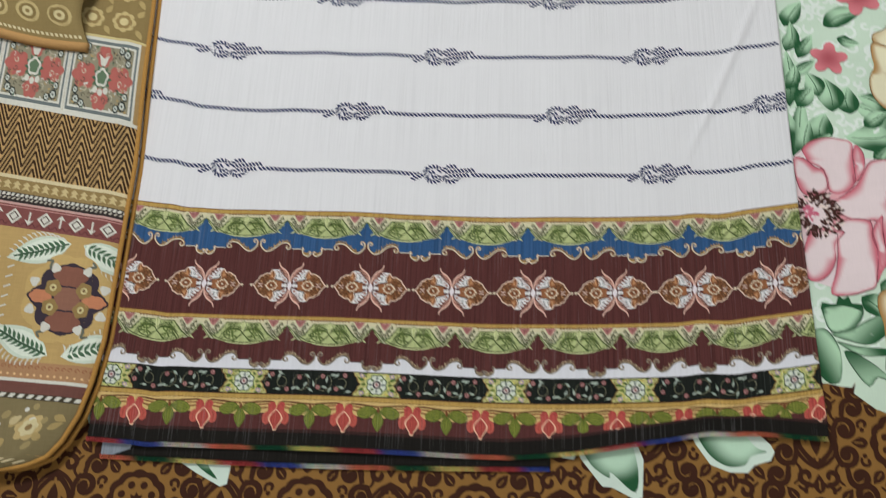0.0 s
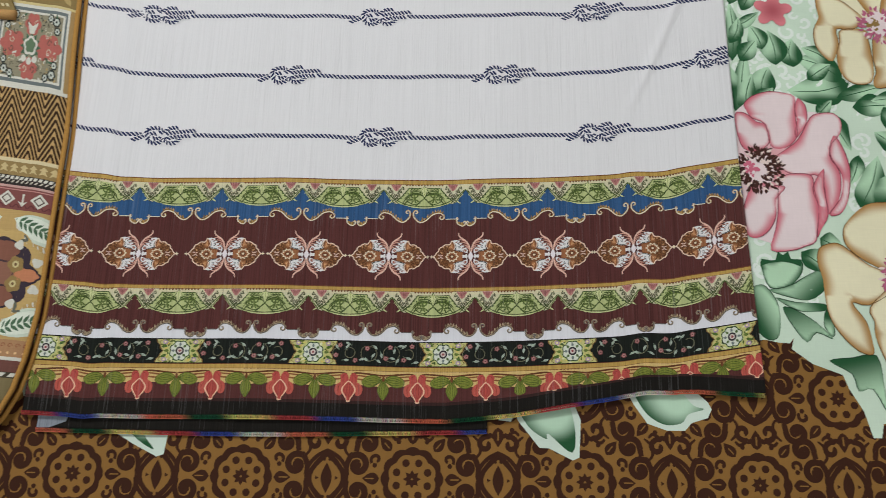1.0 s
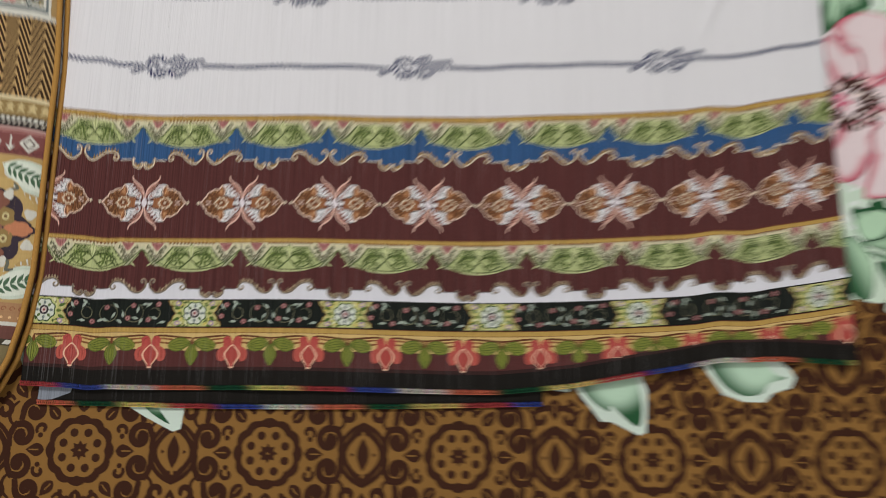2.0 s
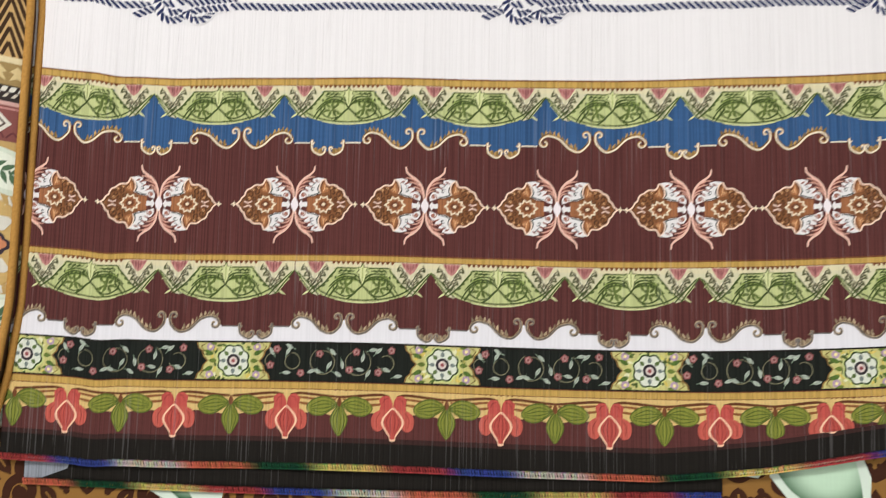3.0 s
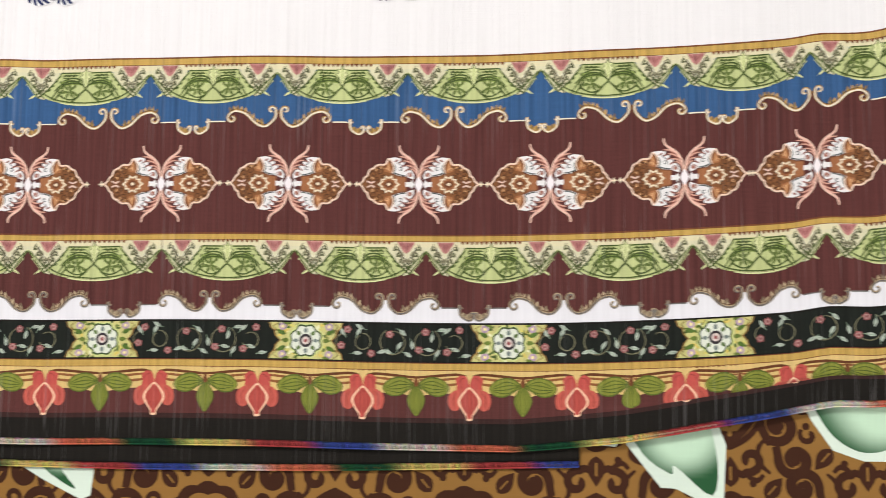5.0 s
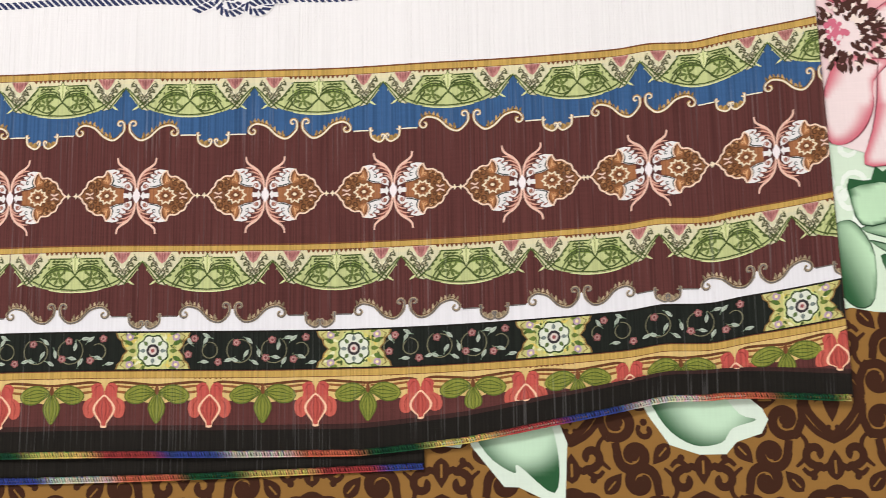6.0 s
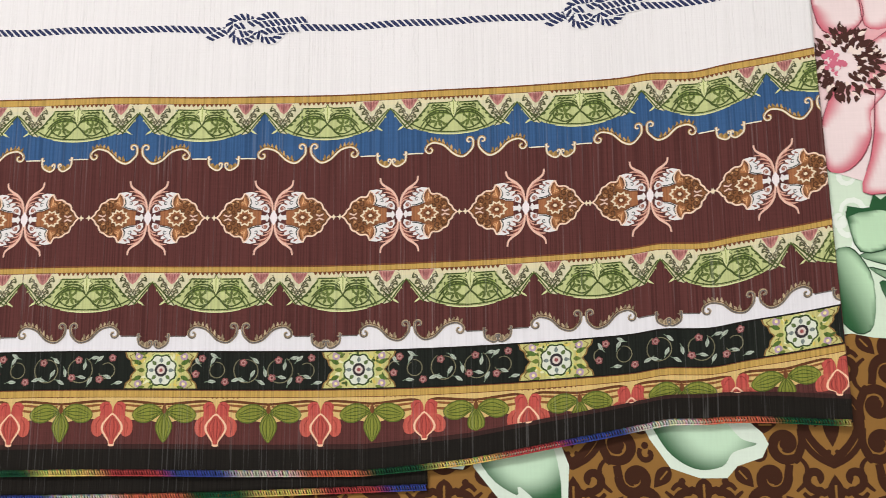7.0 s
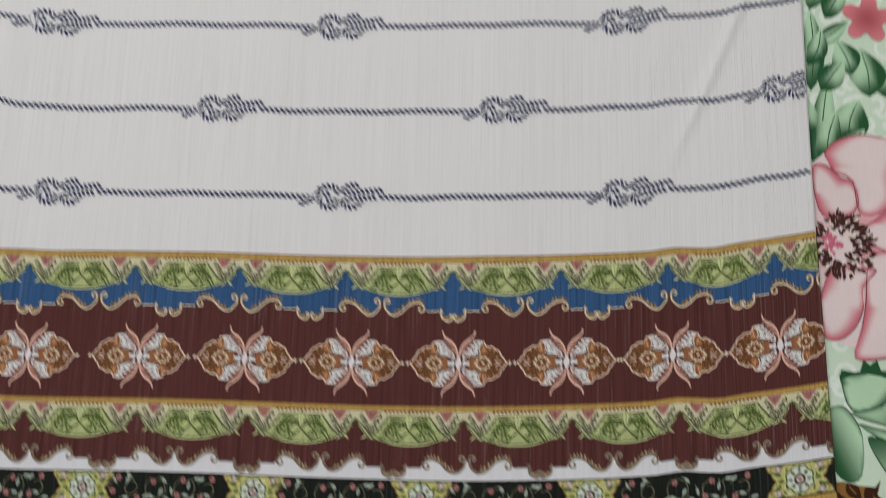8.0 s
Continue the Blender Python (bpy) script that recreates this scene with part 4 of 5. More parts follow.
def medallion(u):
    """Two lobed palmettes back to back about a white lozenge, with horned leaves between them."""
    p = Print()
    p.at = (u, -0.001)
    white_leaf, rim_ink, umber = lin(228, 224, 226), lin(236, 204, 182), lin(88, 54, 30)
    p.fill([(0, 4.7), (1.8, 1.8), (2.2, 0), (1.8, -1.8), (0, -4.7), (-1.8, -1.8), (-2.2, 0), (-1.8, 1.8)], lin(236, 226, 232), 7)
    rim = smooth([(17.4, 14.8), (18.4, 12.4), (19.8, 11.2), (22.6, 11.3), (24.6, 10.3), (25.6, 9.3), (27.8, 8.4), (28.9, 6.4), (29.2, 5.0), (30.8, 3.8), (31.8, 1.8), (33.8, 0)], 3)
    for s in (1, -1):
        def m(pts):
            return [(s * x, y) for x, y in pts]
        p.fill(m(mirrored([(7, 0), (7.4, 4.2), (11, 4.6), (15.2, 6.0), (14.6, 9.0), (15.6, 12)] + rim)), lin(134, 82, 42), 3)
        p.fill(m([(7.2, -3.6), (7.2, 3.6), (12.6, 4.4), (12.6, -4.4)]), lin(160, 98, 56), 4)
        for x, y in ((24.5, 0), (27.5, 0)):
            p.fill(m(disc((x, y), 2.6, 10)), lin(116, 70, 42), 4)
        for t in (1, -1):
            def q(pts):
                return m([(x, t * y) for x, y in pts])
            p.fill(q([(15.8, 6.4), (15.4, 9), (16.4, 12), (17.5, 13.2), (19.2, 10.6), (19.6, 7.4)]), lin(168, 104, 58), 4)
            p.stroke(q(smooth([(16.4, 7.4), (17.2, 9.4), (17.4, 11.8)], 3)), 0.6, lin(226, 168, 112), 5, 0.5)
            for x, y, r, a in ((22.4, 7.2, 2.1, 60), (25.8, 5.6, 1.9, 20), (20.6, 4.6, 1.5, 120), (23.6, 3.4, 1.3, 200), (28.4, 3.0, 1.3, 0)):
                p.stroke(q(spiral((x, y), r, a, 1.1, 10, 0.25)), 0.7, umber, 5, 0.2)
            p.stroke(q([(x * 0.93 + 1.4, y * 0.86) for x, y in rim[2:]]), 0.45, umber, 5)
            # white acanthus leaf with a stepped outer edge
            p.fill(q([(17.4, 15.0), (13.4, 15.6), (10.0, 14.8), (10.6, 12.8), (8.0, 12.6), (8.6, 10.4), (6.0, 10.2), (6.4, 8.2), (4.2, 8.0), (2.5, 5.4), (2.8, 2.8), (4.6, 3.4), (7.4, 4.6), (11.6, 5.0), (14.6, 6.4), (13.9, 9), (14.9, 12.2)]), white_leaf, 5)
            p.stroke(q(smooth([(16.8, 14.3), (14.3, 11.6), (13.3, 8.8), (14.0, 6.7), (10, 5.3), (7.6, 5.2)], 4)), 0.65, lin(58, 66, 64), 6, 0.3)
            p.stroke(q(spiral((10.4, 8.6), 1.3, 40, 0.9, 8, 0.3)), 0.55, lin(74, 82, 86), 6, 0.3)
            for x, y in ((9.4, 13.4), (7.6, 11.2), (5.6, 8.8), (11.6, 14.2)):
                p.fill(q(turned(blade(3.2, 1.0), (x, y), -28)), lin(150, 92, 84), 6)
            for x, y, r in ((18.2, 8.6, 1.0), (26.4, 3.4, 0.9), (21.4, 9.4, 0.8), (24.4, 8.2, 0.8)):
                p.stroke(q(spiral((x, y), r, 0, 0.9, 7, 0.3)), 0.45, lin(214, 160, 108), 6)
            p.stroke(q(smooth([(9.4, 10.6), (11.0, 11.6), (12.4, 13.4)], 3)), 0.5, lin(120, 130, 136), 6, 0.5)
            p.fill(q(disc((4.9, 5.2), 1.0, 8)), lin(170, 108, 92), 6)
            p.stroke(q(spiral((4.9, 5.2), 2.0, -60, 0.8, 10, 0.4)), 0.6, lin(150, 96, 84), 6, 0.3)
            p.fill(q([(2.4, 0.0), (3.8, 2.6), (4.8, 1.2), (7.4, 1.5), (7.4, 0.0)]), white_leaf, 6)
            # horned leaf
            p.fill(q(smooth([(0.5, 3.6), (1.0, 8.0), (2.8, 12.0), (6.0, 15.0), (8.2, 15.4), (6.4, 12.8), (4.0, 10.4), (2.6, 7.0)], 3, True)), lin(140, 72, 58), 4)
            for pts in ([(1.6, 8.4), (4, 10.2), (7.2, 10.9)], [(2.6, 11.2), (5.8, 13.0), (9.2, 13.6)], [(4.8, 14.0), (8, 15.6), (11.4, 15.9)], [(1.2, 6.2), (2.8, 8.2), (5.2, 9)]):
                p.stroke(q(smooth(pts, 4)), 0.8, lin(214, 158, 140), 5, 0.6)
            p.stroke(q(smooth([(0.6, 3.2), (0.9, 7.4), (2.2, 11.4), (5.0, 14.9), (8.4, 17.2), (10.6, 19.4), (11.2, 22.4)], 4)), 1.35, lin(230, 184, 166), 6, 0.35)
            p.stroke(q(rim), 0.95, rim_ink, 6)
            p.stroke(q([(17.4, 15.0), (15.4, 13.2), (14.4, 11.0), (14.3, 8.6), (15.2, 6.4)]), 0.8, rim_ink, 6, 0.3)
        step = [(10.6, 0), (12.6, 1.6), (12.2, 3.2), (14.4, 3.1), (15.0, 5.2), (17.0, 4.0), (19.0, 5.2), (19.6, 3.1), (21.6, 3.2), (21.2, 1.6), (23.4, 0)]
        for k, (scale, colour) in enumerate(((1.0, CREAM), (0.76, lin(154, 94, 52)), (0.48, lin(112, 62, 34)), (0.2, CREAM))):
            p.fill(m(mirrored([(17 + (x - 17) * scale, y * scale) for x, y in step])), colour, 5 + k)
        for y in (1.7, -1.7):
            p.stroke(m([(25.0, y), (26.8, y * 0.4), (29.4, y)]), 0.9, lin(222, 190, 176), 6)
        p.fill(m(star((35.3, 0), 1.9, 0.8, 4)), CREAM, 5)
    return p


for u in (-0.3815, -0.3032, -0.2238, -0.1485, -0.0738, 0.0004, 0.0745, 0.1472, 0.2185):
    medallion(u).make("medallion", COTTON, drape, front_panel, "rust and white double palmette", CLIP)

# the dark band of flowered tiles
band("dark_band", -0.1012, -0.0796, DARKGREEN, 3, "blackish green printed band")
band("dark_line", -0.0802, -0.0792, BLACK, 4)
band("dark_line", -0.1014, -0.1006, BLACK, 4)
TILE_U = (-0.3740, -0.2550, -0.1366, -0.0228, 0.0895, 0.2255)


def flower_tile(u):
    """A lime tile with an eight-lobed white flower."""
    p = Print()
    p.at = (u, -0.0903)
    wing = [(20.5, -10.4), (19.6, -7.4), (17.4, -5.6), (16.6, -2.6), (14.2, 0), (16.6, 2.6), (17.4, 5.6), (19.6, 7.4), (20.5, 10.4)]
    p.fill(wing + [(-x, y) for x, y in reversed(wing)], lin(198, 192, 118), 5)
    for sx in (1, -1):
        p.stroke([(sx * (x + 0.5), y) for x, y in wing], 0.7, lin(150, 112, 52), 6)
    r = random.Random(int(u * 1e4))
    for i in range(70):
        p.fill(turned(blade(r.uniform(2.4, 4.4), 1.5), (r.uniform(-15, 15), r.choice((-1, 1)) * r.uniform(3, 9.5)), r.uniform(0, 360)), r.choice((lin(206, 196, 96), lin(92, 112, 48), lin(222, 220, 176), lin(78, 96, 42), lin(214, 190, 84))), 5.5)
    p.fill(lobes((0, 0), 10.4, 8, 0.14, 5, 22.5), lin(198, 208, 132), 6)
    p.fill(lobes((0, 0), 9.6, 8, 0.16, 5, 22.5), lin(60, 78, 44), 6.8)
    p.fill(lobes((0, 0), 8.6, 8, 0.16, 5, 22.5), lin(216, 220, 206), 8)
    for i in range(8):
        a = 45 * i
        p.fill(turned(blade(3.4, 2.2), (4.2 * math.cos(radians(a)), 4.2 * math.sin(radians(a))), a), lin(96, 118, 66) if i % 2 else lin(120, 132, 128), 9)
    p.fill(disc((0, 0), 3.8, 10), lin(60, 54, 58), 10)
    p.fill(disc((0, 0), 2.3, 10), lin(214, 196, 190), 11)
    p.fill(disc((0, 0), 1.1, 8), lin(150, 70, 74), 12)
    for sx in (1, -1):
        p.fill(turned(blade(4.6, 2.6), (sx * 9.6, 0), 0 if sx > 0 else 180), lin(104, 122, 48), 7)
        for sy in (1, -1):
            p.fill(disc((sx * 13.2, sy * 7.8), 2.3, 8), lin(178, 150, 176), 7)
            p.fill(disc((sx * 13.2, sy * 7.8), 1.0, 6), lin(236, 220, 150), 8)
            p.fill(turned(blade(6, 2.6), (sx * 11.4, sy * 3.4), (25 if sx > 0 else 155) * sy), lin(84, 112, 44), 7)
            p.fill(turned(blade(4.5, 2.0), (sx * 9.4, sy * 9.4), (10 if sx > 0 else 170) * sy), lin(104, 122, 48), 7)
            p.stroke([(sx * 16.5, sy * 5.0), (sx * 18.5, sy * 8), (sx * 15, sy * 10.8)], 0.7, lin(120, 96, 44), 7)
    return p


VINE_LEAVES = ((-29, 3.6, 60), (-25, 7.2, 150), (-31, -6.4, 0), (-4.4, 7.0, -40), (-12, -4.4, 200), (-5.4, -4.0, 60), (-8.6, -6.0, 160), (-1.4, -5.6, -30),
               (2.6, 1.0, -80), (15, 5.0, -100), (10.6, -3.6, -10), (16.6, -8.2, 60), (25.6, -3.0, -20), (18, 6.6, 10), (21.6, 5.0, 40), (32, -7.6, 10), (-36, 3.4, 120))
VINE_FLOWERS = ((-34.4, 6.8), (-38, -2.2), (-20.4, -6.4), (-9.8, 4.4), (11, 5.8), (7.2, -4.2), (23.4, -5.2), (30.6, 7.0))


def vine_panel(u0, u1):
    """Ringed vines with small pink flowers and white leaves on the dark ground."""
    p = Print()
    p.at = ((u0 + u1) / 2, -0.0903)
    k = (u1 - u0) / 0.118
    vine = lin(128, 124, 96)
    for x, r, start, turns in ((-25.6, 4.8, 100, -0.95), (-7.8, 7.6, 120, 0.95), (11.6, 7.8, 60, -0.95), (27.6, 5.0, 200, 0.8), (-37, 4.4, 60, 0.6)):
        p.stroke(spiral((x * k, 0), r, start, turns, 22, 0.8), 0.55, vine, 5, 0.3)
    for x, y, a in VINE_LEAVES:
        p.fill(turned(smooth([(0, 0), (1.6, 1.1), (3.4, 0.9), (5.0, 0), (3.0, -0.9), (1.4, -0.7)], 3, True), (x * k, y), a), lin(178, 188, 176), 6)
        p.stroke(turned([(-1.6, -0.4), (0, 0), (4.0, 0)], (x * k, y), a), 0.45, lin(140, 160, 138), 7, 0.4)
    for i, (x, y) in enumerate(VINE_FLOWERS):
        p.fill(lobes((x * k, y), 2.3, 5, 0.22, 4, 24 * i), lin(150, 84, 84), 6)
        p.fill(lobes((x * k, y), 1.5, 5, 0.2, 4, 24 * i + 30), lin(184, 138, 134), 7)
        p.fill(disc((x * k, y), 0.8, 6), lin(124, 58, 60), 8)
    return p


for u in TILE_U:
    flower_tile(u).make("flower_tile", COTTON, drape, front_panel, "lime tile with a white rosette", (CLIP[0], CLIP[1], -0.1006, -0.0802))
for a, b in zip(TILE_U, TILE_U[1:]):
    vine_panel(a, b).make("vine_panel", COTTON, drape, front_panel, "dark panel of curling vines", CLIP)

# red buds and leaf sprigs on a cream ground
BUD_U = (-0.3490, -0.2870, -0.2235, -0.1635, -0.1038, -0.0445, 0.0145, 0.0730, 0.1310, 0.1880, 0.2420)
cream = Print(1.0)
line = []
for i in range(64):
    u = U0 + (U1 - U0) * i / 63
    near = min(BUD_U, key=lambda b: abs(b - u))
    line.append((u, -0.1190 - 0.0016 * math.cos(math.tau * (u - near) / 0.03)))
cream.fill([(U0, -0.1058), (U1, -0.1058)] + line[::-1], lin(214, 180, 108), 3)
cream.make("cream_band", COTTON, drape, front_panel, "cream ground behind the buds", CLIP)


def bud(u):
    """A coral bud: two round lobes on top, two side petals and a cream-edged drop."""
    p = Print()
    p.at = (u, -0.1190)
    for s in (1, -1):
        def m(pts):
            return [(s * x, y) for x, y in pts]
        p.stroke(m(smooth([(2.0, 10.2), (7, 11.2), (16, 10.6), (24, 9.8), (31, 9.4)], 5)), 1.5, lin(104, 58, 28), 4, 0.2)
        p.stroke(m(smooth([(6, 9.2), (12, 8.6), (20, 7.8), (28, 8.2)], 5)), 1.4, lin(140, 84, 38), 4, 0.4)
        p.stroke(m(smooth([(6.8, 6.0), (12, 5.4), (17, 5.2)], 4)), 1.5, lin(140, 84, 38), 4, 0.3)
        p.fill(m(smooth([(0.4, 3.6), (0.5, 7.6), (2.2, 10.4), (5.4, 10.6), (7.6, 8.4), (7.0, 5.4), (7.2, 3.0), (4, 2.2)], 4, True)), BUDRED, 5)
        p.stroke(m(smooth([(2.4, 9.4), (4.6, 8.8), (5.8, 6.4)], 4)), 0.5, lin(148, 46, 38), 6, 0.5)
        p.fill(m(smooth([(3, 2.6), (7.4, 2.8), (11.0, 0.4), (12.0, -3.6), (10.6, -7.6), (7.2, -8.6), (4.4, -5)], 4, True)), lin(192, 76, 60), 5)
        p.stroke(m(smooth([(6.8, 1.6), (9.0, -2), (8.6, -6.6)], 4)), 0.5, lin(150, 48, 40), 6, 0.5)
    drop = smooth([(0, 4.4), (3.0, 2.0), (5.8, -1.6), (6.2, -4.8), (4.2, -8.4), (1.9, -11.6), (1.5, -13.8), (-1.5, -13.8), (-1.9, -11.6), (-4.2, -8.4), (-6.2, -4.8), (-5.8, -1.6), (-3.0, 2.0)], 4, True)
    p.fill(drop, lin(240, 190, 156), 6)
    p.fill([(x * 0.80, (y + 4) * 0.88 - 4) for x, y in drop], lin(186, 64, 52), 7)
    for x in (-4, -1.5, 1.5, 4):
        p.stroke(smooth([(x * 0.2, 2.2), (x * 0.9, -3.4), (x * 0.3, -10)], 4), 0.45, lin(140, 44, 38), 8, 0.5)
    return p


def sprig(u):
    """Three broad veined leaves: two to the sides, one hanging."""
    p = Print()
    p.at = (u, -0.1190)
    side_leaf = smooth([(0, 0), (4, 4.4), (9.5, 5.6), (15, 4.0), (18, 0.4), (15.5, -3.6), (10, -5.0), (4, -2.8)], 4, True)
    hang_leaf = smooth([(0, 0), (3.5, 3.4), (8, 5.0), (12.5, 3.6), (17.2, 0), (12.5, -3.6), (8, -5.0), (3.5, -3.4)], 4, True)
    for angle, shape, start, flip in ((-8, side_leaf, (0.8, 5.4), 1), (188, side_leaf, (-0.8, 5.4), -1), (-90, hang_leaf, (0, 5.2), 1)):
        pts = [(x, flip * y) for x, y in shape]
        p.fill(turned(pts, start, angle), lin(92, 104, 36), 5)
        p.fill(turned([(0.9 + x * 0.92, y * 0.86) for x, y in pts], start, angle), LEAFGREEN, 6)
        for j in (-0.32, -0.11, 0.11, 0.32):
            p.stroke(turned(smooth([(1, 0), (8, j * 10), (16, j * 3)], 4), start, angle), 0.5, lin(82, 96, 32), 7, 0.5)
    p.fill(turned(blade(6, 2.6), (0, 4.0), 90), STEM, 7)
    return p


for u in BUD_U:
    bud(u).make("bud", COTTON, drape, front_panel, "coral red printed bud", CLIP)
for a, b in zip((-0.4100,) + BUD_U, BUD_U):
    sprig((a + b) / 2).make("leaf_sprig", COTTON, drape, front_panel, "three olive green leaves", CLIP)

# knotted ropes across the white
ROPES = ((0.1170, (-0.297, -0.090, 0.117)), (0.1820, (-0.402, -0.181, 0.028, 0.231)), (0.2490, (-0.313, -0.095, 0.116)),
         (0.3160, (-0.404, -0.199, 0.023, 0.242)), (0.3830, (-0.315, -0.095, 0.118)), (0.4500, (-0.190, 0.026)))


def knot(u, v):
    """A loose double knot of the printed rope."""
    p = Print()
    p.at = (u, v)
    strands = [[(-27, -6.4), (-21, -3.4), (-14, -0.6)], [(-8, -2.6), (-3, -3.2), (1, -1.4)], [(-14, 0.4), (-9, 2.2), (-3, 2.2)],
               [(-12.6, -1.5), (-11, -6.0), (-5, -8.0), (1.5, -5.4), (4, -1)], [(-13, -1), (-14, 4), (-10, 7.4), (-4, 8.0), (0.5, 5.6)],
               [(3, -3), (8, -7.2), (14, -7), (18, -3.2)], [(6, -3.0), (12, -1.0), (22, -0.4), (30, -0.2)],
               [(-2, 3.0), (3, 4.6), (8, 8.2), (15, 8.8)], [(4, 2.4), (13, 3.6), (22, 4.4), (34, 5.4)]]
    for i, line in enumerate(strands):
        line = smooth(line, 6)
        p.stroke(line, 5.4, WHITE, 2 + 0.8 * i, exact=True)
        p.rope(line, 4.3, 3.3, NAVY, 2.4 + 0.8 * i, 0.5)
    return p


for v, knots in ROPES:
    stops = [U0 * 1000 + 1] + [q * 1000 for q in knots] + [U1 * 1000 - 1]
    for i, (a, b) in enumerate(zip(stops, stops[1:])):
        a, b = a + (30 if i else 0), b - (13 if i < len(knots) else 0)
        if b - a > 4:
            p = Print()
            p.at = (0, v)
            p.rope([(a + (b - a) * k / 24, 0.5 * math.sin(k * 0.7 + i)) for k in range(25)], 4.3, 4.0, NAVY)
            p.make("rope", COTTON, drape, front_panel, "navy twisted rope print", CLIP)
    for u in knots:
        knot(u, v).make("knot", COTTON, drape, front_panel, "navy knotted rope print", CLIP)

# overlocked hems in rainbow thread
RAINBOW = [lin(184, 22, 26), lin(20, 58, 160), lin(222, 214, 200), lin(222, 92, 34), lin(8, 82, 50), lin(228, 204, 92)]


def overlock(u0, u1, v, over, shift, label):
    """Looped stitches over a raw edge, the thread changing colour along it."""
    vs, fs, cs = [], [], []
    pitch = 0.0015
    n = int((u1 - u0) / pitch)
    uu = u0 + pitch * np.arange(n + 1)
    x0, y0, z0 = over(uu, np.full(n + 1, v))
    r = random.Random(9)

    def dye(u):
        k = (u - u0) / 0.0375 + shift
        a, b = RAINBOW[int(k) % 6], RAINBOW[(int(k) + 1) % 6]
        return blend(a, b, (k % 1 - 0.6) / 0.4)

    def bar(a, b, rad, colour):
        a, b = np.array(a), np.array(b)
        d = (b - a) / max(np.linalg.norm(b - a), 1e-9)
        s = np.cross(d, (0, 0, 1.0))
        s /= np.linalg.norm(s)
        t = np.cross(s, d)
        base = len(vs)
        for o in (a, (a + b) / 2 + t * rad * 1.2, b):
            for k in range(5):
                w = math.tau * k / 5
                vs.append(tuple(o + rad * (s * math.cos(w) + t * math.sin(w))))
                cs.append(colour)
        for h in (0, 5):
            for k in range(5):
                fs.append((base + h + k, base + h + (k + 1) % 5, base + h + 5 + (k + 1) % 5, base + h + 5 + k))
        fs.append(tuple(base + k for k in range(5)))
        fs.append(tuple(base + 10 + k for k in range(5)))
    for i in range(n):
        c = tuple(q * r.uniform(0.7, 1.12) for q in dye(uu[i]))
        # top and return strands: shade of the gaps between stitches put into their dye
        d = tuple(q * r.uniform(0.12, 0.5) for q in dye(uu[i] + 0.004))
        j, h = r.uniform(-0.0005, 0.0005), r.uniform(-0.0002, 0.0002)
        bar((x0[i] + h, y0[i] + 0.0013 + 0.4 * j, z0[i] + 0.0007), (x0[i] + 0.0011 + h, y0[i] - 0.0014, z0[i] + 0.0004), 0.00040, c)
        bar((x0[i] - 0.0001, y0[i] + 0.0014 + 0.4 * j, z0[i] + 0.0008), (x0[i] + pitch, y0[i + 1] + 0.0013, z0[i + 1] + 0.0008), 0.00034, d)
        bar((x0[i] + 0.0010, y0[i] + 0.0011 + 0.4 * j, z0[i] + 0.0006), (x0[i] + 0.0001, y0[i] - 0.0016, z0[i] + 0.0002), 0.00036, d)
        bar((x0[i] - 0.0002, y0[i] - 0.0017 + 0.3 * j, z0[i] + 0.0002), (x0[i] + pitch, y0[i + 1] - 0.0017 - 0.3 * j, z0[i + 1] + 0.0002), 0.00042, c)
    me = bpy.data.meshes.new("hem_stitching")
    me.from_pydata(vs, [], fs)
    paint(me, cs)
    me.polygons.foreach_set("use_smooth", [True] * len(fs))
    me.materials.append(THREAD)
    bm = bmesh.new()
    bm.from_mesh(me)
    bmesh.ops.recalc_face_normals(bm, faces=bm.faces)
    bm.to_mesh(me)
    bm.free()
    ob = new("hem_stitching", me)
    ob.parent = printed_cloth
    return tagged(ob, label, kind="stuff")


overlock(U0, U1, V0, drape, 0.0, "rainbow overlock stitches along the hem")
overlock(-0.373, 0.016, -0.1475, under, 3.07, "rainbow overlock stitches on the layer beneath")

# ---- the patchwork shawl beside it ----
SHAWL_TAN, SHAWL_BROWN, SHAWL_CREAM = lin(166, 132, 74), lin(62, 40, 18), lin(212, 208, 196)
SHAWL_RED, SHAWL_GREEN, SHAWL_ROSE = lin(178, 84, 72), lin(74, 104, 78), lin(128, 66, 62)


def edge_x(s):
    return np.interp(s, [-0.177, -0.172, -0.164, -0.150, -0.128, -0.100, -0.06, 0.041, 0.114, 0.242, 0.5], [-0.455, -0.430, -0.413, -0.402, -0.392, -0.386, -0.382, -0.382, -0.3835, -0.392, -0.407])


def shawl_at(w, s):
    """w runs from the piped edge into the shawl, s along that edge; the rows fan out."""
    w, s = -np.asarray(w, float), np.asarray(s, float)
    slope = np.interp(s, [-0.18, -0.085, 0.05, 0.165, 0.3], [0.06, 0.05, 0.14, 0.17, 0.17])
    x = edge_x(s) - w
    y = s + slope * w
    lift = 0.006 * (1 - np.exp(-np.clip(w, 0, 1) / 0.006)) + 0.0075
    z = lift + 0.0008 * np.sin(38 * s + 20 * w) + 0.0012 * np.exp(-((w - 0.021) / 0.006) ** 2)
    return x, y, z


shawl = new("shawl")
tagged(shawl, "folded patchwork-print shawl in tan, red and green with mustard piping", "shawl")
WCLIP = (-0.36, -0.0015, -0.176, 0.5)
panel("shawl_cloth", SHAWLING, shawl_at, shawl, -0.36, 0.0, -0.176, 0.5, 0.004, SHAWL_TAN, 0, 0, "tan printed cotton")


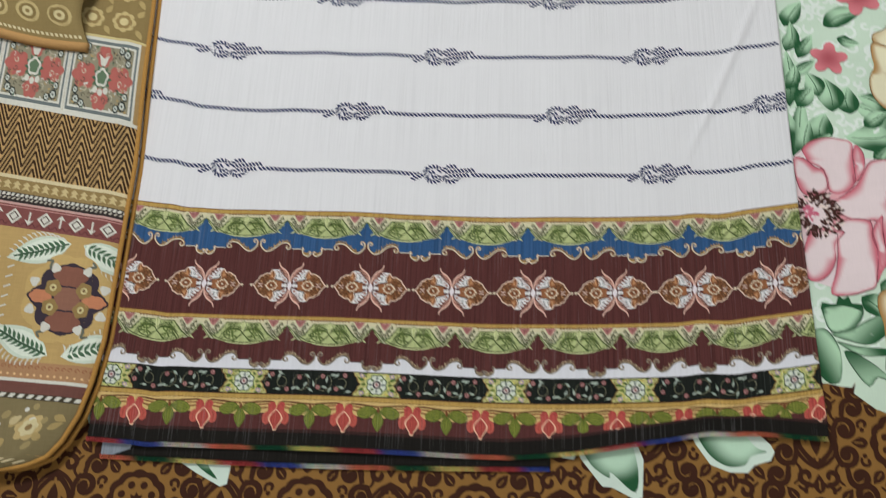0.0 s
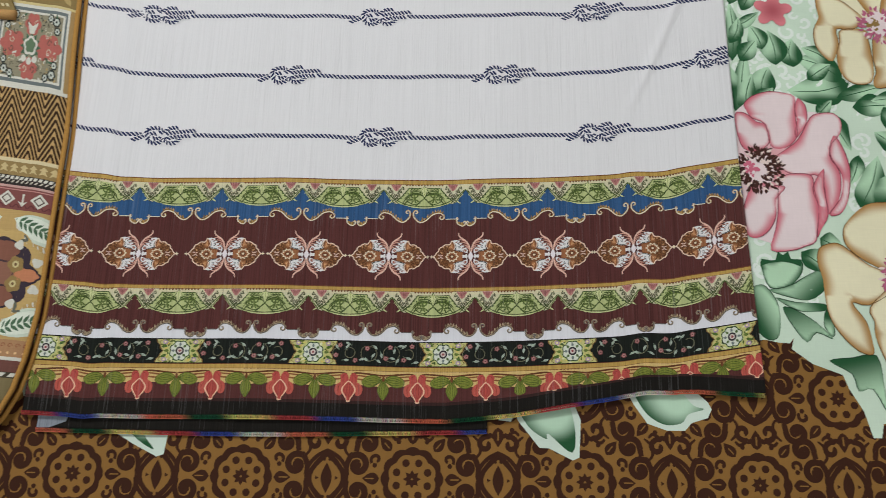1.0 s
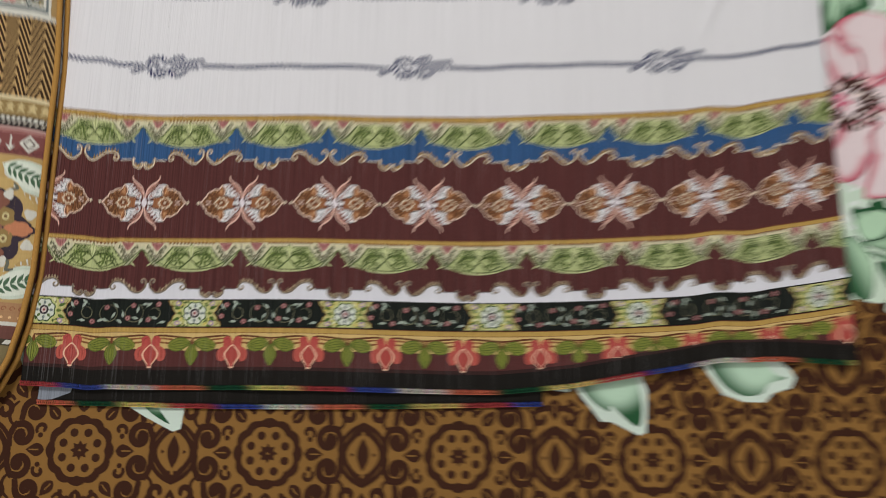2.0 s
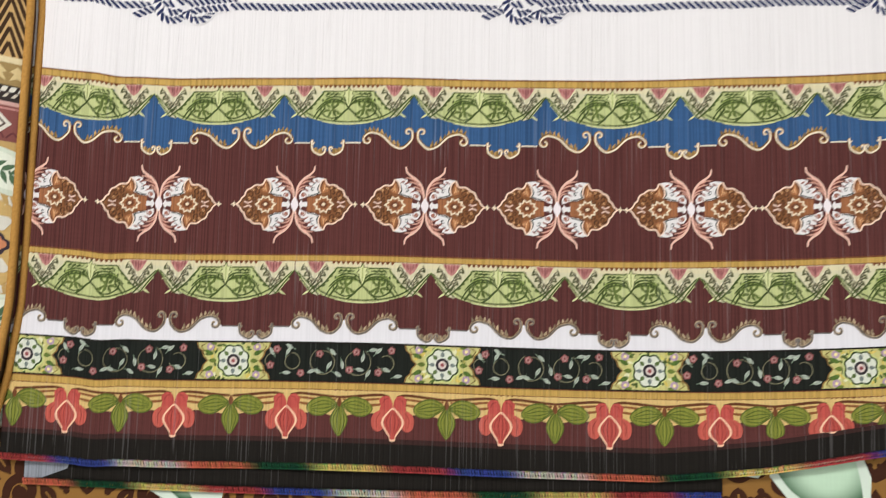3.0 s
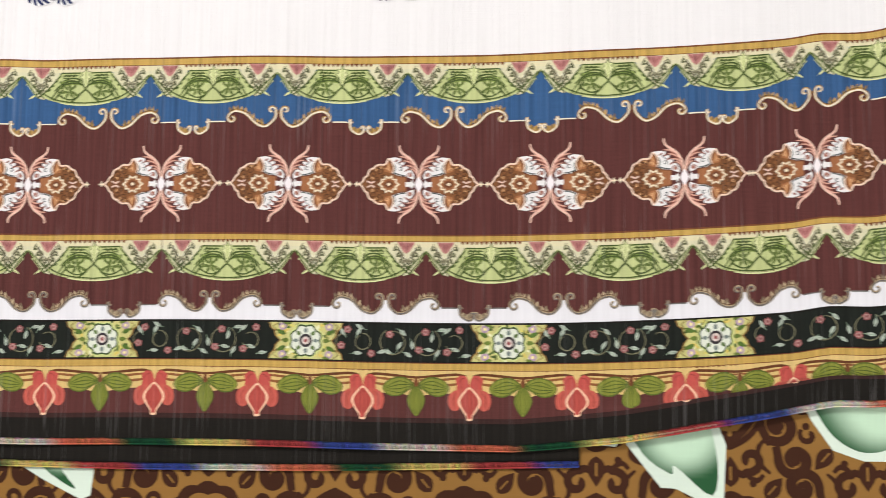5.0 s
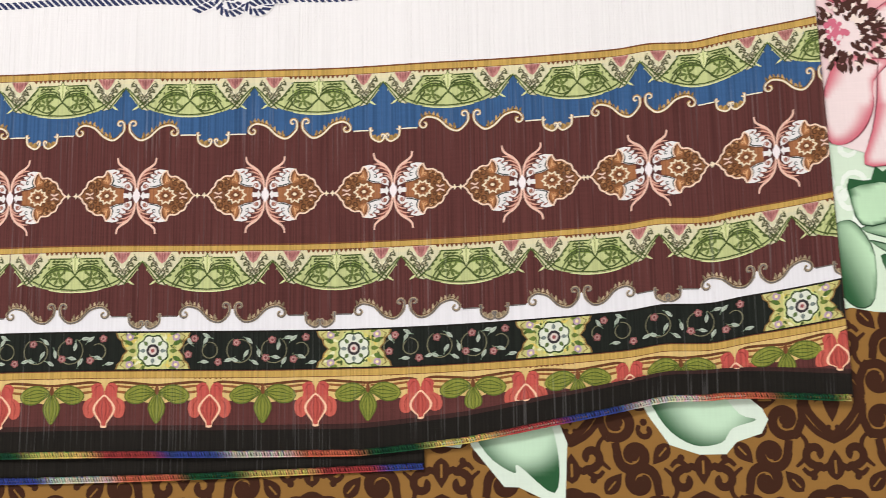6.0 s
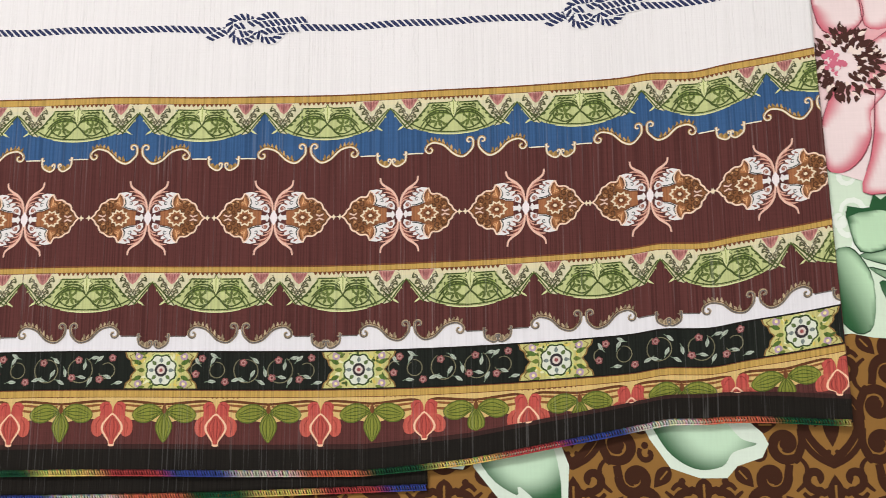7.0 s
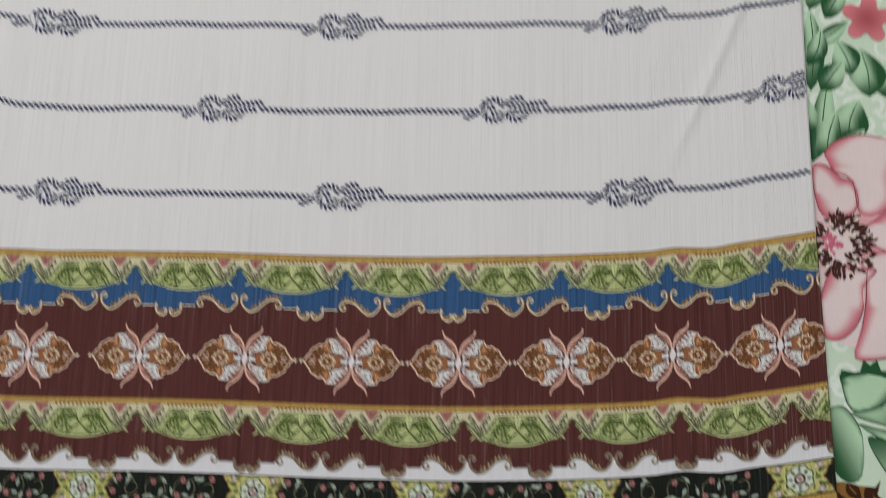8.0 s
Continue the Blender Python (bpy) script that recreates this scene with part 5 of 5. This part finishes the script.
def side_wall(name, drop, inset, colour):
    """The folded layers of the shawl below its top, seen along the edge."""
    ss = np.linspace(-0.176, 0.5, 130)
    v, f = [], []
    for s in ss:
        x, y, z = shawl_at(np.array([0.0]), np.array([s]))
        for k in range(4):
            v.append((float(x[0]) - inset * k, float(y[0]), float(z[0]) - drop * k / 3))
    for i in range(len(ss) - 1):
        for k in range(3):
            a = i * 4 + k
            f.append((a, a + 1, a + 5, a + 4))
    me = bpy.data.meshes.new(name)
    me.from_pydata(v, [], f)
    paint(me, colour)
    me.materials.append(SHAWLING)
    ob = new(name, me)
    ob.parent = shawl


side_wall("shawl_side", 0.0115, 0.0012, lin(120, 84, 48))
for inset, up, rad in ((0.0010, 0.0030, 0.0022), (-0.0022, -0.0042, 0.0021)):
    ss = np.linspace(-0.176, 0.45, 220)
    x, y, z = shawl_at(np.zeros(220), ss)
    tube("piping", np.stack([x - inset, y, z + up - 0.001], 1), rad, PIPING, shawl, None, 10, "mustard piped edge")
ww = np.linspace(0.0, -0.36, 60)
x, y, z = shawl_at(ww, np.full(60, -0.176))
tube("piping", np.stack([x, y, z + 0.0005], 1), 0.0024, PIPING, shawl, None, 10)
lower = bmesh.new()
for i, (a, b, c) in enumerate(zip(x, y, z)):
    lower.verts.new((a, b, c))
    lower.verts.new((a, b + 0.001, BED_Z))
lower.verts.ensure_lookup_table()
for i in range(59):
    lower.faces.new([lower.verts[k] for k in (2 * i, 2 * i + 1, 2 * i + 3, 2 * i + 2)])
me = bpy.data.meshes.new("shawl_front")
lower.to_mesh(me)
lower.free()
paint(me, lin(120, 84, 48))
me.materials.append(SHAWLING)
new("shawl_front", me).parent = shawl


def rows_at(w, s):
    """The print's rows where they lie along the piped edge."""
    return shawl_at(w, np.interp(s, [-0.180, -0.088, 0.033, 0.0555, 0.071, 0.090, 0.163, 0.238, 0.325], [-0.180, -0.088, 0.031, 0.052, 0.064, 0.081, 0.154, 0.246, 0.330]))


def shawl_print(name, draw, label=""):
    p = Print()
    draw(p)
    return p.make(name, SHAWLING, rows_at, shawl, label, WCLIP)


def rows(p, y0, y1, colour, layer, x0=-360, x1=0):
    p.fill([(x0, y0), (x1, y0), (x1, y1), (x0, y1)], colour, layer)


def square_patch(cx):
    """A framed red square with a green palmette and dark rosettes in its corners."""
    def draw(p):
        p.at, centre = (0.001 * cx, 0.0), cx
        draw_square(p, 0.0)
        p.v = [(0.001 * centre + 0.78 * (x - 0.001 * centre), y) for x, y in p.v]

    def draw_square(p, cx):
        p.fill([(cx - 46, 163), (cx + 46, 163), (cx + 46, 238), (cx - 46, 238)], SHAWL_CREAM, 2)
        p.fill([(cx - 43.5, 166), (cx + 43.5, 166), (cx + 43.5, 235), (cx - 43.5, 235)], lin(110, 118, 118), 3)
        p.fill([(cx - 41, 169), (cx + 41, 169), (cx + 41, 232), (cx - 41, 232)], SHAWL_CREAM, 4)
        p.fill([(cx - 38.5, 171), (cx + 38.5, 171), (cx + 38.5, 230), (cx - 38.5, 230)], lin(146, 138, 112), 5)
        for dx, dy, wide, tall in ((23, 0, 18, 13), (-23, 0, 18, 13), (0, 20, 11, 11), (0, -20, 12, 11)):
            p.fill(turned(lobes((0, 0), 1.0, 6, 0.22), (cx + dx, 200 + dy), 0, wide, tall), SHAWL_RED, 6)
        for k in range(16):
            a = 22.5 * k + 11
            p.stroke(spiral((cx + 25 * math.cos(radians(a)), 200 + 21 * math.sin(radians(a))), 3.4, a, 0.9, 8, 0.3), 0.9, lin(196, 186, 160) if k % 2 else lin(84, 80, 66), 6.5)
        r = random.Random(17)
        for sx in (1, -1):
            for sy in (1, -1):
                for dx, dy, q in ((31, 24, 5.2), (23, 27, 4.4), (33, 15.5, 4.2)):
                    at = (cx + sx * dx, 200.5 + sy * dy)
                    p.fill(lobes(at, q, 7, 0.2), lin(52, 58, 54), 7)
                    p.fill(lobes(at, q * 0.66, 6, 0.2), lin(196, 200, 190), 8)
                    p.fill(disc(at, q * 0.25, 6), lin(52, 58, 54), 9)
                for j in range(9):
                    p.fill(turned(blade(r.uniform(3, 6), 2), (cx + sx * r.uniform(12, 36), 200.5 + sy * r.uniform(8, 28)), r.uniform(0, 360)), r.choice((SHAWL_CREAM, lin(180, 150, 90), SHAWL_GREEN, lin(90, 84, 70))), 7)
        for j in range(80):
            x, y, a = r.uniform(-36, 36), r.uniform(-27, 27), r.uniform(0, 360)
            if abs(x) * abs(y) > 130:
                p.stroke(spiral((cx + x, 200.5 + y), r.uniform(1.4, 2.6), a, r.choice((-0.6, 0.7)), 6, 0.4), 0.8, r.choice((SHAWL_CREAM, lin(196, 190, 170), lin(78, 78, 66), lin(168, 140, 88))), 6.6)
        for a in range(-60, 241, 30):
            p.fill(turned(blade(13.5, 6), (cx, 199), a), SHAWL_GREEN, 7)
        p.fill(lobes((cx, 200), 9.5, 5, 0.2, 6, 90), SHAWL_CREAM, 8)
        p.fill(lobes((cx, 200), 6.8, 5, 0.2, 6, 90), lin(96, 120, 90), 9)
        p.fill([(cx - 3, 211), (cx - 7, 222), (cx, 218), (cx + 7, 222), (cx + 3, 211)], SHAWL_CREAM, 9)
        for dx in (-7, 0, 7):
            p.fill(disc((cx + dx, 188 - (2 if dx == 0 else 0)), 3.4, 8), SHAWL_CREAM, 9)
    return draw


for cx in (-43, -115, -187, -259, -331):
    shawl_print("square_patch", square_patch(cx), "red and green framed square")


def chevrons(p):
    rows(p, 89, 163, lin(190, 150, 84), 2)
    for k in range(-5, 10):
        y = 90 + k * 9.0
        zig = []
        for i in range(0, 35):
            zig.append((-i * 11.0, y + (i % 2) * 27))
        for (xa, ya), (xb, yb) in zip(zig, zig[1:]):
            lo, hi = 90.5, 161.5
            if max(ya, yb) <= lo or min(ya, yb) >= hi:
                continue
            t = sorted(min(1, max(0, (q - ya) / (yb - ya))) for q in (lo, hi))
            if t[1] - t[0] < 0.02:
                continue
            seg = [(xa + (xb - xa) * q, ya + (yb - ya) * q) for q in np.linspace(t[0], t[1], 8)]
            p.stroke(seg, 2.05, SHAWL_BROWN, 3)


tagged(shawl_print("chevron_band", chevrons, "tan band with dark brown zigzags"), kind="stuff")


def diamond_strip(p):
    rows(p, 160.5, 164, SHAWL_CREAM, 5)
    rows(p, 86, 90, lin(214, 196, 150), 5)
    rows(p, 71, 86, lin(150, 122, 66), 4)
    for i in range(38):
        x = -5 - i * 9.6
        p.fill([(x, 84), (x + 4, 80), (x + 1.6, 79), (x + 4, 74), (x, 76), (x - 4, 74), (x - 1.6, 79), (x - 4, 80)], lin(202, 178, 120), 5)


def dash_strip(p):
    rows(p, 58, 71, lin(52, 44, 42), 3)
    for i in range(80):
        x = -3 - i * 4.6
        p.fill([(x, 70), (x + 3, 70), (x + 1.6, 66), (x - 1.4, 66)], SHAWL_CREAM, 4)
        p.fill([(x + 2.2, 65), (x + 4, 65), (x + 2, 61.6), (x + 0.2, 61.6)], lin(196, 186, 170), 4)
    rows(p, 55.5, 58.5, lin(196, 150, 142), 4)


def arrow_strip(p):
    rows(p, 33, 55.5, SHAWL_ROSE, 3)
    rows(p, 53, 54, lin(190, 128, 122), 4)
    for i in range(12):
        x = -14 - i * 31
        p.fill([(x - 8, 44), (x, 52), (x + 8, 44), (x, 36)], SHAWL_CREAM, 5)
        p.fill([(x - 5.2, 44), (x, 49.2), (x + 5.2, 44), (x, 38.8)], lin(96, 80, 74), 6)
        p.fill([(x - 3.6, 44), (x, 47.6), (x + 3.6, 44), (x, 40.4)], SHAWL_CREAM, 7)
        up = 1 if i % 2 else -1
        x -= 15.5
        p.stroke([(x, 44 - 6 * up), (x, 44 + 5 * up)], 1.8, SHAWL_CREAM, 5)
        p.fill([(x - 4.6, 44 + 2 * up), (x, 44 + 7.4 * up), (x + 4.6, 44 + 2 * up), (x, 44 + 3.6 * up)], SHAWL_CREAM, 5)
    for i in range(48):
        p.stroke(smooth([(-2 - i * 7.5, 35), (-5 - i * 7.5, 38.5), (-8.5 - i * 7.5, 35)], 4), 1.0, lin(100, 46, 48), 4)


shawl_print("diamond_strip", diamond_strip, "tan strip of stepped diamonds")
shawl_print("dash_strip", dash_strip, "dark strip of white dashes")
shawl_print("arrow_strip", arrow_strip, "rose strip with white diamonds and arrows")


def paisley(p):
    """The broad panel: fern-edged leaves about a cluster of brown medallions."""
    rows(p, -88, 33, lin(186, 150, 80), 2)
    for c in (-40, -174, -308):
        for sx in (1, -1):
            for sy in (1, -1):
                base = (c + sx * 6, -27 + sy * 52)
                ang = (-20 if sy > 0 else 20) if sx > 0 else (200 if sy > 0 else 160)
                p.fill(turned(blade(62, 26, 0.85), base, ang), lin(204, 214, 196), 4)
                p.fill(turned(blade(58, 20, 0.85), base, ang), lin(222, 228, 212), 5)
                p.stroke(turned([(2, 0), (30, 1), (55, 0)], base, ang), 1.8, lin(64, 92, 66), 6)
                for k in range(9):
                    for t in (1, -1):
                        p.fill(turned(turned(blade(8.5, 3.0), (6 + 5 * k, 0), 48 * t), base, ang), lin(76, 108, 78), 6)
                for k in range(12):
                    p.stroke(turned(turned([(0, 0), (4, 1), (6, 3)], (4 + 4.5 * k, (13.5 if sy < 0 else -13.5) * math.sin(math.pi * (k + 1) / 13)), 70 if sy < 0 else -70), base, ang), 1.5, SHAWL_CREAM, 5, 0.4)
        p.fill(lobes((c, -27), 43, 8, 0.10, 6, 22.5), lin(196, 160, 86), 6)
        ring = lobes((c, -27), 34, 8, 0.16, 6)
        p.fill(ring, lin(62, 50, 62), 7)
        p.fill(lobes((c, -27), 22, 4, 0.2, 8, 45), lin(142, 92, 70), 8)
        for a, q, wide in ((90, 21, 19), (270, 21, 19), (0, 25, 13), (180, 25, 13)):
            at = (c + q * math.cos(radians(a)), -27 + q * math.sin(radians(a)))
            p.fill(turned(lobes((0, 0), wide, 6, 0.14), at, 0, 1, 0.62), lin(60, 48, 58), 8)
            p.fill(turned(lobes((0, 0), wide - 2.2, 6, 0.14), at, 0, 1, 0.60), lin(134, 80, 60) if a in (90, 270) else lin(196, 116, 66), 9)
        for a in (40, 140, 220, 320):
            at = (c + 19 * math.cos(radians(a)), -27 + 14 * math.sin(radians(a)))
            p.fill(lobes(at, 8, 5, 0.2, 5, a), lin(150, 120, 60), 10)
            p.fill(disc(at, 3.4, 8), lin(206, 190, 130), 11)
            p.fill(disc(at, 1.6, 6), lin(120, 90, 50), 12)
        for a in (25, 155, 205, 335, 65, 115, 245, 295):
            p.fill(turned(lobes((0, 0), 5, 3, 0.35, 5), (c + 36 * math.cos(radians(a)), -27 + 30 * math.sin(radians(a))), a), SHAWL_CREAM, 10)
        for a in (58, 122, 238, 302):
            p.stroke(turned(smooth([(0, 0), (8, 3), (13, -1), (15, 4)], 4), (c + 26 * math.cos(radians(a)), -27 + 26 * math.sin(radians(a))), a), 2.6, lin(106, 106, 92), 9, 0.4)
        for sx in (1, -1):
            for k in range(9):
                p.stroke([(c + sx * 55, -65 + 9 * k), (c + sx * 61, -68 + 9 * k)], 2.0, SHAWL_CREAM, 6, 0.3)


shawl_print("paisley_panel", paisley, "ochre panel with fern leaves and brown medallions")


def lower_strips(p):
    rows(p, -101, -86, lin(172, 124, 78), 3)
    for i in range(60):
        x = -3 - 6.1 * i
        p.stroke(spiral((x, -91), 2.2, 0, 0.9, 8, 0.3), 0.8, lin(150, 88, 50), 4)
        p.fill(disc((x, -97.5), 1.2, 6), lin(226, 182, 120), 4)
    rows(p, -104, -101, SHAWL_CREAM, 4)
    rows(p, -114, -104, lin(112, 66, 56), 4)
    rows(p, -119, -114, lin(70, 62, 48), 4)
    for i in range(44):
        x = -2 - 8.4 * i
        p.fill([(x, -114.6), (x - 4.6, -114.6), (x - 6.6, -118), (x - 2, -118)], SHAWL_CREAM, 5)
    rows(p, -176, -119, lin(128, 112, 72), 3)
    r = random.Random(12)
    for i in range(11):
        x = -34 - 33 * i
        q = (-142, -150)[i % 2]
        p.fill(lobes((x, q), 12, 6, 0.2), lin(188, 160, 98) if i % 2 == 0 else SHAWL_CREAM, 4)
        p.fill(lobes((x, q), 8, 6, 0.25, 5, 20), lin(206, 190, 140), 5)
        p.fill(disc((x, q), 3, 8), lin(140, 110, 60), 6)
        for j in range(7):
            p.fill(disc((x + r.uniform(-16, 16), q + r.uniform(-18, 18)), r.uniform(2, 4), 7), r.choice((SHAWL_CREAM, lin(190, 170, 120), lin(156, 136, 84))), 4)
        for j in range(3):
            p.fill(turned(blade(12, 6), (x + 16, q + r.uniform(-12, 12)), r.uniform(0, 360)), lin(172, 146, 84), 4)
    for i in range(40):
        p.fill(turned(blade(6, 3), (-4 - 9 * i, -171), 30), lin(216, 196, 150), 5)


shawl_print("flowered_edge", lower_strips, "ochre and maroon strips above an olive flowered edge")


def upper_strip(p):
    rows(p, 238, 241, lin(206, 186, 120), 4)
    rows(p, 241, 320, lin(140, 116, 62), 3)
    for i in range(11):
        x = -28 - 34 * i
        for y in (262, 300):
            p.fill(lobes((x, y), 13, 8, 0.16), lin(196, 172, 108), 4)
            p.fill(lobes((x, y), 9, 6, 0.16), lin(150, 122, 66), 5)
            p.fill(disc((x, y), 5, 9), lin(210, 190, 130), 6)
            p.fill(turned(blade(12, 6), (x + 14, y + 8), 60), lin(178, 152, 88), 4)
            p.fill(turned(blade(12, 6), (x + 14, y - 8), -60), lin(178, 152, 88), 4)


shawl_print("flowered_strip", upper_strip, "olive gold strip of round flowers")


# the shawl's end folded back on itself in a soft roll
def roll_at(u, v):
    """u runs along the roll from its open end, v round it."""
    u, v = np.asarray(u, float), np.asarray(v, float)
    end = 0.75 + 0.25 * np.clip((-u) / 0.03, 0, 1)
    x = -0.452 + u - 0.010 * np.sin(2.6 * v)
    y = 0.263 + 0.022 * 0 + 0.17 * -u + 0.060 * (v - 0.35) + 0.003 * np.sin(30 * u)
    z = 0.0145 + end * 0.020 * np.clip(np.sin(np.clip(v * 1.35 + 0.05, 0, 2.2)), 0, 1) + 0.001 * np.sin(45 * u + 2 * v)
    return x, y, z


panel("rolled_end", SHAWLING, roll_at, shawl, -0.30, 0.0, 0.0, 2.6, 0.01, lin(150, 126, 70), 0, 0.003, "olive gold flowered fold")
roll = Print(1.0)
for i in range(9):
    u = -0.022 - 0.034 * i
    for v, s in ((0.46, 1.0), (1.30, 1.0), (1.95, 0.9)):
        u2 = u - 0.012 * (0.9 < v < 1.2)
        def ring(q, n=14):
            return [(u2 + q * math.cos(math.tau * k / n), v + 0.8 * q / 0.060 * math.sin(math.tau * k / n)) for k in range(n)]
        roll.fill(ring(0.013 * s), lin(200, 176, 112), 3, 0.05)
        roll.fill(ring(0.0095 * s), lin(140, 116, 62), 4, 0.05)
        roll.fill(ring(0.006 * s), lin(214, 196, 140), 5, 0.05)
        roll.fill(ring(0.0025 * s, 8), lin(150, 124, 70), 6, 0.05)
for i in range(60):
    u = -0.004 - 0.005 * i
    for v in (0.11, 0.80):
        roll.fill([(u, v), (u - 0.003, v), (u - 0.003, v + 0.05), (u, v + 0.05)], lin(220, 206, 160), 3, 0.05)
    if i % 7 == 3:
        for v in (0.36, 0.56):
            roll.fill([(u + 0.006 * math.cos(math.tau * k / 9), v + 0.07 * math.sin(math.tau * k / 9)) for k in range(9)], lin(188, 162, 100), 3, 0.05)
roll.make("roll_print", SHAWLING, roll_at, shawl, "pale ring flowers on the fold")
x, y, z = roll_at(np.linspace(-0.30, 0.0, 50), np.full(50, 0.0))
tube("piping", np.stack([x, y - 0.002, z + 0.001], 1), 0.0050, PIPING_PALE, shawl, None, 10)
